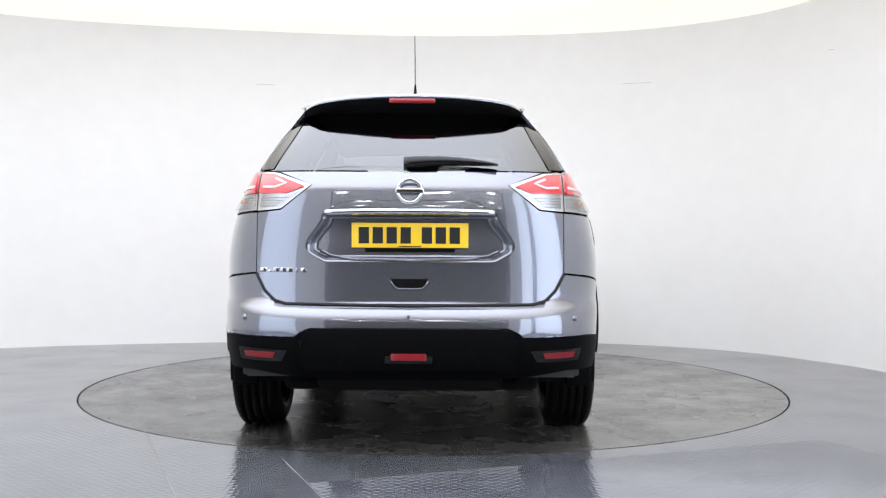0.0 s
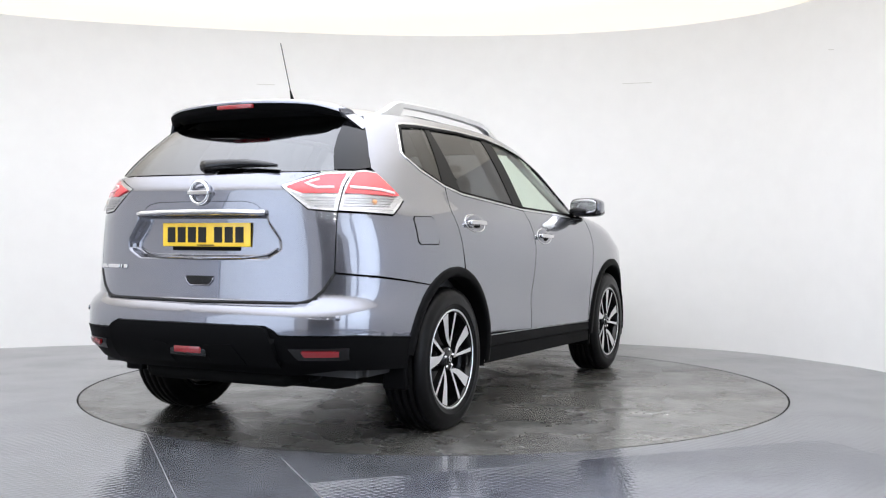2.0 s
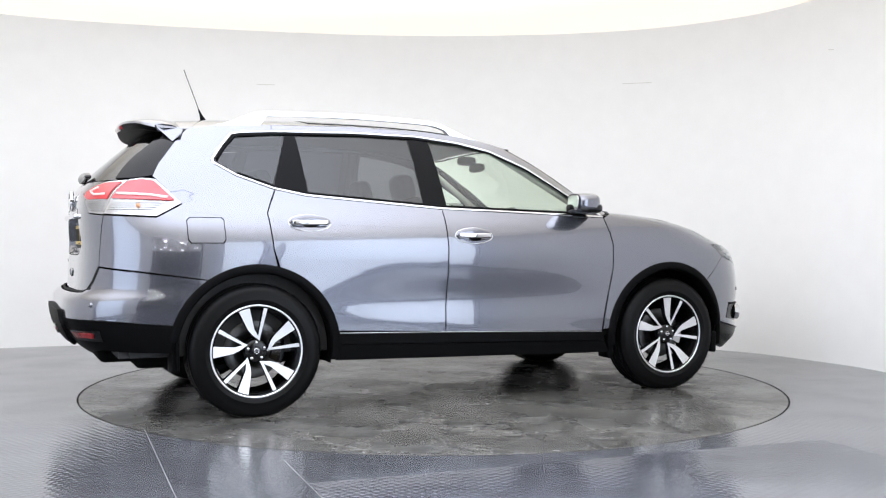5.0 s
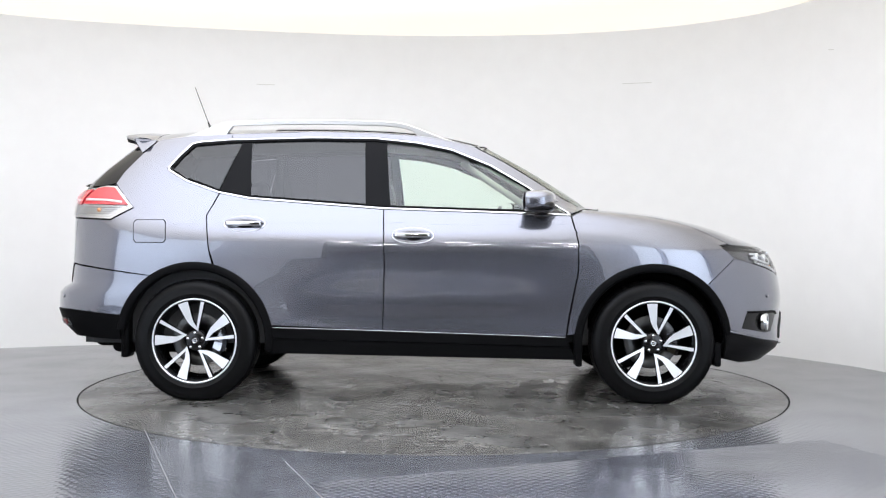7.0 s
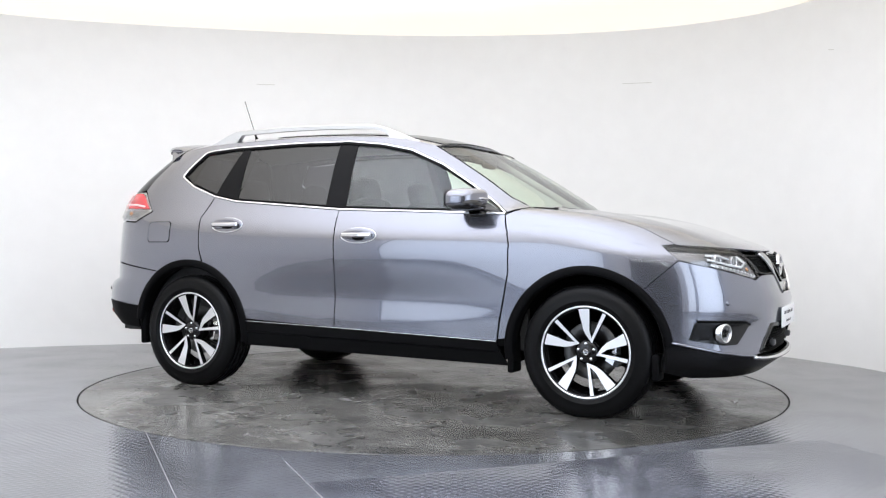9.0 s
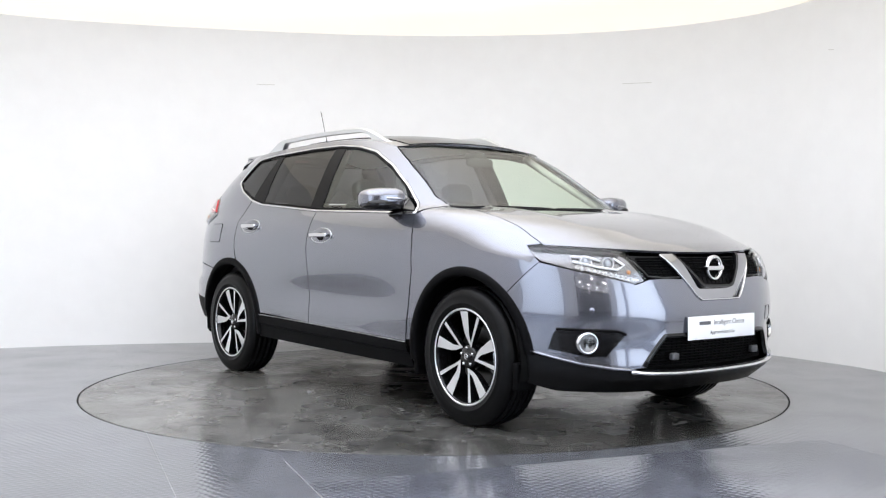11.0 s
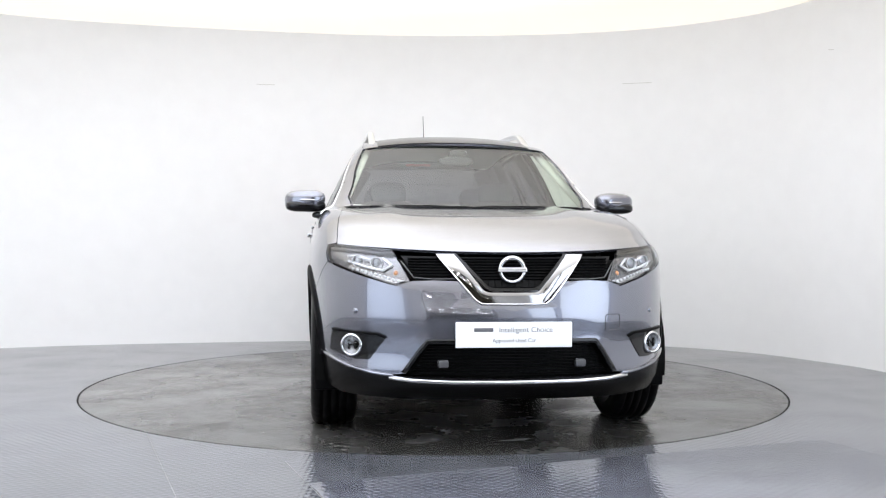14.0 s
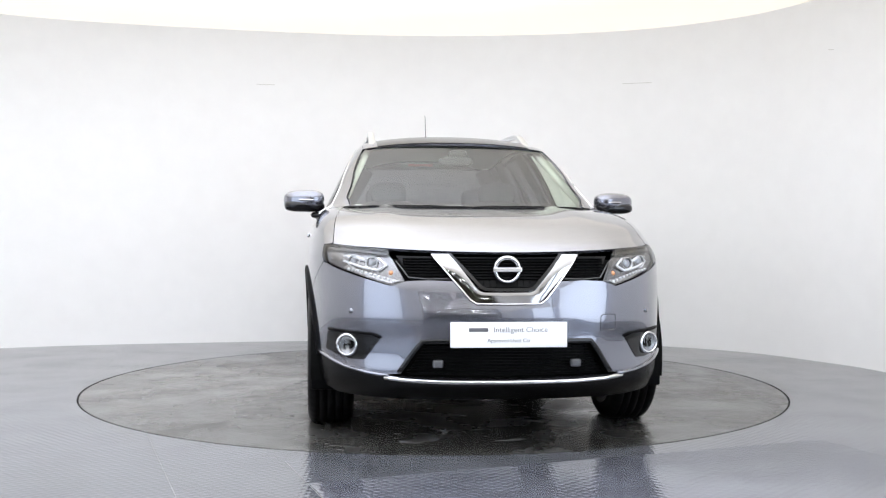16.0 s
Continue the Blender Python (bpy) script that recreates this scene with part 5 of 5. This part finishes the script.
def front_details():
    # grille: dark mesh behind a chrome V
    panel("grille_frame", [("f", 0, 0.895), ("f", 0.50, 0.903), ("f", 0.44, 0.79), ("f", 0.36, 0.783), ("f", 0.245, 0.780), ("f", 0.18, 0.70), ("f", 0, 0.685)], M_GRILLE, "black moulded grille", lift=-0.022, depth=0, both=True)
    for k in range(9):
        z = 0.775 + 0.0135 * k if k else 0.75
        ye = 0.47 if k else 0.18
        across("grille_bar", [("f", 0, z), ("f", 0.2, z), ("f", ye - (0.03 if k < 3 else 0), z)], 0.0026, 0.007, M_BLACK, "", -0.018)
    for k in range(15):
        y = 0.03 * k + 0.012
        lo = 0.70 if y < 0.17 else 0.79
        bm = ribbon([("f", y, lo), ("f", y + 0.012, 0.84), ("f", y, 0.895)], 0.0014, 0.003, -0.021)
        part("grille_rib", mirrored(bm), M_BLACK, CAR)
        part("grille_rib", bm, M_BLACK, CAR)
    def vee_place(a, z, lift):
        y = abs(skin(a, z).y)
        d = 1.0
        for (y0, z0), (y1, z1) in (((0, 0.698), (0.135, 0.700)), ((0.142, 0.702), (0.306, 0.897))):
            k = min(max(((y - y0) * (y1 - y0) + (z - z0) * (z1 - z0)) / ((y1 - y0) ** 2 + (z1 - z0) ** 2), 0), 1)
            d = min(d, math.hypot(y - y0 - k * (y1 - y0), z - z0 - k * (z1 - z0)))
        return skin(a, z, -0.018 + 0.026 * ease(0.67, 0.90, z) + 0.006 * ease(0.89, 0.84, z) * max(0, 1 - (d / 0.036) ** 2))

    vee = [("f", 0, 0.668), ("f", 0.148, 0.670), ("f", 0.175, 0.69), ("f", 0.340, 0.889), ("f", 0.262, 0.889), ("f", 0.125, 0.738), ("f", 0.105, 0.729), ("f", 0, 0.728)]
    # the V's dark reflection is put into its chrome colour
    part("grille_vee", sheet(outline(vee), vee_place, (1.5, 0.012), 0.03, 0, True), M_DARKENED, CAR, "chrome V-shaped grille surround")
    across("vee_edge", [("f", 0, 0.669), ("f", 0.146, 0.671), ("f", 0.174, 0.690), ("f", 0.26, 0.792), ("f", 0.338, 0.888)], 0.0042, 0.006, M_CHROME, "bright chrome edge of the grille surround", 0.002)
    panel("vee_inset", [("f", 0.268, 0.893), ("f", 0.250, 0.893), ("f", 0.118, 0.752), ("f", 0.096, 0.742), ("f", 0, 0.741), ("f", 0, 0.729), ("f", 0.105, 0.730), ("f", 0.126, 0.739)], M_GLOSSBLACK, "gloss black inset", lift=0.006, depth=0.02, both=True, steps=(2, 0.02))
    moulding("grille_edge", [("f", 0.25, 0.786), ("f", 0.36, 0.783), ("f", 0.445, 0.790), ("f", 0.50, 0.865)], 0.0028, 0.004, M_STEEL, "thin dark silver grille edging", lift=-0.008)
    emblem("grille_emblem", "f", 0.822, 0.004, 0.064, "chrome ring emblem with a crossbar")
    # headlamps
    for sd in (-1, 1):
        lamp = new("headlamp")
        lamp.parent = CAR
        lamp["label"] = "clear wrap-round headlamp with silver reflector"
        E = [("f", 0.465, 0.772), ("f", 0.525, 0.755), ("f", 0.62, 0.782), ("f", 0.72, 0.815), (1.835, 0.862), (1.742, 0.936), ("f", 0.70, 0.930), ("f", 0.535, 0.912)]

        def put(name, poly, mat, lift, depth, label="", st=(3, 0.025)):
            bm = sheet(outline(poly), skin, st, depth, lift)
            return part(name, bm if sd < 0 else mirrored(bm), mat, lamp, label)

        put("housing", E, M_HOUSING, -0.024, 0, "grey lamp housing")
        put("lens", E, M_LENS, 0.001, 0.012, "clear polycarbonate lens")
        put("lower_reflector", [("f", 0.485, 0.776), ("f", 0.53, 0.764), ("f", 0.62, 0.790), ("f", 0.74, 0.828), ("f", 0.73, 0.844), ("f", 0.62, 0.808), ("f", 0.53, 0.786)], M_REFLECT, -0.012, 0.014, "silver daylight strip")
        for k in range(11):
            u = k / 10
            y, z = 0.515 + 0.20 * u, 0.771 + 0.052 * u + 0.006 * math.sin(math.pi * u)
            c = skin(*s_of(("f", y, z)), -0.008)
            bm = egg(c.x, c.y, c.z, 0.005, 0.0065, 0.0065, 2.4, 6)
            part("daylight_cell", bm if sd < 0 else mirrored(bm), M_GUIDE, lamp, "pale daylight cell")
        for poly in ([("f", 0.740, 0.862), ("f", 0.66, 0.836), ("f", 0.585, 0.822), ("f", 0.545, 0.846), ("f", 0.580, 0.880)], [("f", 0.735, 0.888), ("f", 0.68, 0.884), ("f", 0.640, 0.866)]):
            bm = ribbon(poly, 0.006, 0.005, -0.012)
            part("light_guide", bm if sd < 0 else mirrored(bm), M_GUIDE, lamp, "pale light guide")
        put("brow", [("f", 0.53, 0.904), ("f", 0.70, 0.922), (1.765, 0.930), (1.79, 0.918), ("f", 0.70, 0.914), ("f", 0.54, 0.898)], M_GLOSSBLACK, -0.012, 0.012, "black lamp brow")
        for y, z, r in ((0.695, 0.864, 0.026), (0.612, 0.856, 0.026)):
            a, zz = s_of(("f", y, z))
            p, n = skin(a, zz, -0.016), Vector((0.93, -0.36, 0))
            bm = bmesh.new()
            lathe_into(bm, [(r * 1.10, 0.0), (r * 1.14, 0.005), (r * 1.05, 0.005), (r, -0.004), (r * 0.98, -0.02), (r * 1.1, -0.02)], 32, "Z")
            bm.transform(Matrix.Translation(p) @ n.to_track_quat("Z", "Y").to_matrix().to_4x4())
            part("projector_ring", bm if sd < 0 else mirrored(bm), M_SATIN, lamp, "satin projector ring")
            bm = bmesh.new()
            bmesh.ops.create_uvsphere(bm, u_segments=24, v_segments=12, radius=r)
            for v in bm.verts:
                v.co.z *= 0.5
            smooth(bm)
            bm.transform(Matrix.Translation(p - 0.012 * n) @ n.to_track_quat("Z", "Y").to_matrix().to_4x4())
            part("projector", bm if sd < 0 else mirrored(bm), M_PROJ, lamp, "glass projector")
        a, zz = s_of(("f", 0.53, 0.815))
        bm = bmesh.new()
        bmesh.ops.create_uvsphere(bm, u_segments=16, v_segments=10, radius=0.012)
        for v in bm.verts:
            v.co += skin(a, zz, -0.03)
        smooth(bm)
        part("indicator_bulb", bm if sd < 0 else mirrored(bm), M_AMBER, lamp, "amber indicator bulb")
    # painted ledges along the chin
    moulding("chin_ledge", [(1.805, 0.424), ("f", 0.72, 0.372), ("f", 0.62, 0.354), ("f", 0.53, 0.346)], 0.008, 0.014, M_PAINT, "painted ledge along the chin")
    # square towing eye cover in the left half of the bumper
    cover = [("f", 0.435, 0.548), ("f", 0.505, 0.548), ("f", 0.512, 0.555), ("f", 0.512, 0.612), ("f", 0.505, 0.62), ("f", 0.445, 0.62), ("f", 0.435, 0.61)]
    part("tow_cover_gap", mirrored(ribbon(cover, 0.0014, 0.0012, 0.0004, True)), M_STEEL, CAR, "fine gap round the towing eye cover")
    # fog lamps
    panel("fog_bezel", [("f", 0.565, 0.515), ("f", 0.60, 0.528), (1.93, 0.535), (1.915, 0.515), (1.89, 0.44), ("f", 0.70, 0.408), ("f", 0.64, 0.41)], M_GLOSSBLACK, "black fog lamp bezel", lift=0.003, depth=0.006)
    moulding("bezel_lip", [("f", 0.565, 0.515), ("f", 0.60, 0.530), (1.93, 0.537)], 0.006, 0.008, M_BLACK, "black bezel lip", lift=0.003)
    for sd in (-1, 1):
        a, zz = s_of(("f", 0.705, 0.474))
        p, n = skin(a, zz, 0.014), Vector((0.92, -0.39, 0))
        m = Matrix.Translation(p) @ n.to_track_quat("Z", "Y").to_matrix().to_4x4()
        lampf = new("fog_lamp")
        lampf.parent = CAR
        lampf["label"] = "round fog lamp in a chrome ring"
        for nm, prof, mt in (("chrome_ring", [(0.040, -0.02), (0.041, 0.010), (0.046, 0.014), (0.053, 0.008), (0.054, -0.02)], M_CHROME), ("reflector", [(0.001, -0.012), (0.02, -0.008), (0.041, 0.004)], M_PROJ), ("lens", [(0.001, 0.009), (0.03, 0.007), (0.041, 0.003)], M_LENS)):
            bm = bmesh.new()
            lathe_into(bm, prof, 36, "Z", close=False)
            bm.transform(m)
            part(nm, bm if sd < 0 else mirrored(bm), mt, lampf)
        bm = bmesh.new()
        box_into(bm, -0.018, 0.018, -0.004, 0.004, -0.006, 0.004)
        box_into(bm, -0.018, -0.010, -0.02, 0.02, -0.006, 0.004)
        box_into(bm, 0.010, 0.018, -0.02, 0.02, -0.006, 0.004)
        bm.transform(m)
        part("bulb_shield", bm if sd < 0 else mirrored(bm), M_DARK, lampf)
    # lower intake with mesh, sensors and a chrome lip
    panel("intake_backing", [("f", 0, 0.505), ("f", 0.385, 0.50), ("f", 0.485, 0.355), ("f", 0.45, 0.34), ("f", 0, 0.335)], M_GRILLE, "black radiator behind the intake", lift=-0.045, depth=0, both=True)
    moulding("intake_surround", [("f", 0.0, 0.508), ("f", 0.385, 0.503), ("f", 0.42, 0.46), ("f", 0.487, 0.360)], 0.011, 0.007, M_GLOSSBLACK, "gloss black intake surround", lift=0.001)
    for k in range(11):
        z = 0.350 + 0.0145 * k
        ye = 0.465 - 0.1 * max(0, (z - 0.36) / 0.14)
        across("intake_slat", [("f", 0, z), ("f", 0.2, z), ("f", ye, z)], 0.0028, 0.008, M_BLACK, "", -0.036)
    for k in range(14):
        y = 0.033 * k + 0.01
        bm = ribbon([("f", y, 0.345), ("f", y + 0.008, 0.41), ("f", y, 0.49 if y < 0.38 else 0.40)], 0.0016, 0.003, -0.042)
        part("intake_rib", mirrored(bm), M_BLACK, CAR)
        part("intake_rib", bm, M_BLACK, CAR)
    for y in (-0.315, 0.315):
        c = at_face("f", y, 0.402, -0.03)
        part("intake_sensor", boxy(c.x, c.x + 0.03, y - 0.024, y + 0.024, 0.385, 0.42, 0.008), M_GUN, CAR, "grey bumper sensor")
    across("chin_strip", [("f", 0, 0.322), ("f", 0.3, 0.324), ("f", 0.46, 0.330), ("f", 0.545, 0.338)], 0.010, 0.016, M_CHROME, "chrome chin strip", 0.004)
    # white show plate with dark grey wording
    xp = 2.281
    plate = part("show_plate", boxy(xp, xp + 0.006, -0.265, 0.265, 0.478, 0.592, 0.0025), M_PLATE, CAR, "white show plate with grey wording")
    part("plate_bracket", boxy(xp - 0.03, xp, -0.14, 0.14, 0.47, 0.53, 0.004), M_BLACK, CAR, "black plate bracket")
    part("brand_bar", boxy(xp + 0.006, xp + 0.0068, -0.182, -0.095, 0.549, 0.566), M_INK, plate, "grey bar")
    for body, size, yc, zc in (("Intelligent Choice", 0.0345, 0.053, 0.547), ("Approved Used Car", 0.0240, 0.0, 0.502)):
        cu = bpy.data.curves.new("wording", "FONT")
        cu.body, cu.size, cu.align_x, cu.extrude = body, size, "CENTER", 0.0003
        tmp = bpy.data.objects.new("wording", cu)
        me = bpy.data.meshes.new_from_object(tmp)
        bpy.data.objects.remove(tmp)
        me.materials.append(M_INK)
        o = new("wording", me)
        o.parent = plate
        o.matrix_basis = Matrix.Translation((xp + 0.0067, yc, zc)) @ Matrix(((0, 0, 1, 0), (1, 0, 0, 0), (0, 1, 0, 0), (0, 0, 0, 1)))


def egg(cx, cy, cz, ax, ay, az, p=2.6, n=24):
    """A rounded block."""
    bm = bmesh.new()
    bmesh.ops.create_uvsphere(bm, u_segments=n * 2, v_segments=n, radius=1)
    for v in bm.verts:
        c = [math.copysign(abs(q) ** (2 / p), q) for q in v.co]
        v.co = Vector((cx + ax * c[0], cy + ay * c[1], cz + az * c[2]))
    smooth(bm)
    return bm


def wing_mirrors():
    for sd in (-1, 1):
        base = egg(0.695, sd * 0.845, 1.102, 0.052, 0.06, 0.022, 2.4, 14)
        m = part("wing_mirror", base, M_GLOSSBLACK, CAR, "wing mirror with grey cap and black foot")
        bm = egg(0.675, sd * 0.945, 1.192, 0.090, 0.120, 0.058, 3.0)
        for v in bm.verts:
            dy = abs(v.co.y) - 0.945
            v.co.x -= 0.25 * max(dy, -0.05)
            v.co.z += 0.10 * (-dy) * (1 if v.co.z < 1.187 else 0.25)
            v.co.x = max(v.co.x, 0.598 - 0.2 * dy)
        part("mirror_cap", bm, M_PAINT, m, "grey painted mirror cap")
        bm = egg(0.673, sd * 0.941, 1.156, 0.0915, 0.1185, 0.036, 3.0, 16)
        part("mirror_skirt", bm, M_GLOSSBLACK, m, "black mirror skirt")
        bm = bmesh.new()
        pts = []
        for k in range(10):
            u = k / 9
            pts.append((0.786 - 0.235 * u * u * 0.5 - 0.02 * u, sd * (0.885 + 0.178 * u), 1.188 + 0.004 * u))
        tube_into(bm, pts, [0.004 + 0.005 * math.sin(math.pi * (k / 9)) for k in range(10)], 8)
        part("indicator_strip", bm, M_REFLECT, m, "clear indicator strip")
        bm = egg(0.595, sd * 0.945, 1.190, 0.006, 0.102, 0.054, 3.4, 16)
        for v in bm.verts:
            v.co.x -= 0.2 * (abs(v.co.y) - 0.945)
        part("mirror_surround", bm, M_GLOSSBLACK, m, "black mirror surround")
        bm = egg(0.5905, sd * 0.945, 1.190, 0.004, 0.094, 0.047, 3.4, 16)
        for v in bm.verts:
            v.co.x -= 0.2 * (abs(v.co.y) - 0.945)
        part("mirror_glass", bm, M_MIRROR, m, "mirror glass")


def seat(x, y, rear=False):
    st = new("rear_seat" if rear else "front_seat")
    st.parent = CAR
    st["label"] = "black leather seat with headrest"
    w = 0.26 if not rear else 0.30
    part("cushion", egg(x + 0.24, y, 0.60, 0.29, w, 0.10, 4), M_SEAT, st)
    bm = egg(0, 0, 0.30, 0.085, w, 0.34, 4)
    bm.transform(pose(x - 0.02, y, 0.60, 0, -14, 0))
    part("backrest", bm, M_SEAT, st)
    bm = egg(0, 0, 0.70, 0.055, 0.125, 0.085, 3.2)
    bm.transform(pose(x - 0.02, y, 0.60, 0, -14, 0))
    hr = part("headrest", bm, M_SEAT, st)
    for d in (-0.05, 0.05):
        bm = bmesh.new()
        tube_into(bm, [(0, d, 0.58), (0, d, 0.70)], 0.006, 8)
        bm.transform(pose(x - 0.02, y, 0.60, 0, -14, 0))
        part("headrest_rod", bm, M_CHROME, st)


def cabin():
    for y in (-0.38, 0.38):
        seat(-0.12, y)
        seat(-1.02, y, True)
    bm = bmesh.new()
    box_into(bm, -2.0, 0.98, -0.78, -0.745, 0.33, 1.10, 0.01)
    part("door_lining", mirrored(bm), M_TRIM, CAR, "charcoal door lining")
    part("door_lining", bm, M_TRIM, CAR, "charcoal door lining")
    part("cabin_floor", boxy(-2.05, 1.0, -0.75, 0.75, 0.33, 0.42), M_TRIM, CAR, "dark carpet")
    part("load_cover", boxy(-2.02, -1.30, -0.70, 0.70, 1.02, 1.05, 0.01), M_TRIM, CAR, "dark load cover")
    part("dashboard", egg(0.78, 0, 0.98, 0.25, 0.735, 0.155, 4), M_TRIM, CAR, "charcoal dashboard")
    part("instrument_hood", egg(0.60, -0.38, 1.10, 0.10, 0.18, 0.05, 3), M_TRIM, CAR, "instrument hood")
    bm = bmesh.new()
    n, r = 40, 0.185
    lathe_into(bm, [(r + 0.015 * math.cos(2 * math.pi * k / 10), 0.015 * math.sin(2 * math.pi * k / 10)) for k in range(10)], n, "X")
    box_into(bm, -0.012, 0.012, -0.17, 0.17, -0.02, 0.02, 0.008)
    box_into(bm, -0.012, 0.012, -0.02, 0.02, -0.17, 0.0, 0.008)
    bmesh.ops.create_uvsphere(bm, u_segments=16, v_segments=8, radius=0.06)
    bm.transform(pose(0.40, -0.38, 0.99, 0, 22, 0))
    smooth(bm)
    part("steering_wheel", bm, M_SEAT, CAR, "black steering wheel")
    part("headlining", sheet([(-1.72, 0), (0.27, 0), (0.27, 0.97), (-1.72, 0.97)], roof_place, (0.12, 0.12), 0, -0.03, True), M_LINER, CAR, "pale headlining")
    part("inside_mirror", egg(0.40, 0.0, 1.455, 0.02, 0.11, 0.030, 3, 14), M_TRIM, CAR, "inside rear-view mirror")
    part("sensor_pod", egg(0.33, 0.02, 1.500, 0.06, 0.06, 0.03, 3, 12), M_TRIM, CAR, "black sensor pod behind the screen")
    for sd in (-1, 1):
        # pillar linings inside the glass
        for x0, z0, x1, z1, wd in ((-0.29, 1.10, -0.32, 1.56, 0.04), (-1.16, 1.15, -1.10, 1.55, 0.05), (-1.72, 1.20, -1.62, 1.53, 0.09), (0.80, 1.15, 0.22, 1.52, 0.035)):
            bm = bmesh.new()
            a0, a1 = skin(*s_of((x0, z0))), skin(*s_of((x1, z1)))
            tube_into(bm, [(a0.x, -sd * (a0.y + 0.03 + wd), z0), (a1.x, -sd * (a1.y + 0.03 + wd), z1)], wd * 0.7, 10)
            part("pillar_lining", bm, M_LINER if x0 > 0 else M_TRIM, CAR, "pillar lining")


for cx, tr in ((FA, 15), (RA, 0)):
    for sd in (-1, 1):
        wheel_at(cx, sd, tr)
underside()
trims()
spoiler()
tail_lamps()
rear_details()
front_details()
wing_mirrors()
cabin()


# ---- motion ----
TURN = [(0.0, 89.9), (0.5, 83.5), (1.0, 76.9), (1.5, 70.4), (2.0, 63.8), (2.5, 57.3), (3.0, 50.7), (3.5, 44.1), (4.0, 37.5), (4.5, 30.9), (5.0, 24.4), (5.5, 17.9), (6.0, 11.5), (6.5, 5.2), (7.0, -1.0), (7.5, -7.2), (8.0, -13.4), (8.5, -19.6),
        (9.0, -26.0), (9.5, -32.5), (10.0, -39.1), (10.5, -45.7), (11.0, -52.2), (11.5, -58.7), (12.0, -65.1), (12.5, -71.3), (13.0, -76.9), (13.5, -80.7), (14.0, -82.7), (14.4, -83.3), (15.0, -83.3), (16.0, -83.3)]


def motions():
    walk(TURNTABLE, [(t, pose(CENTRE[0], CENTRE[1], 0, 0, 0, a)) for t, a in TURN])
    walk(CAR, [(t, pose(CENTRE[0], CENTRE[1], 0, 0, 0, a) @ pose(OFFSET[0], OFFSET[1], 0)) for t, a in TURN])


motions()
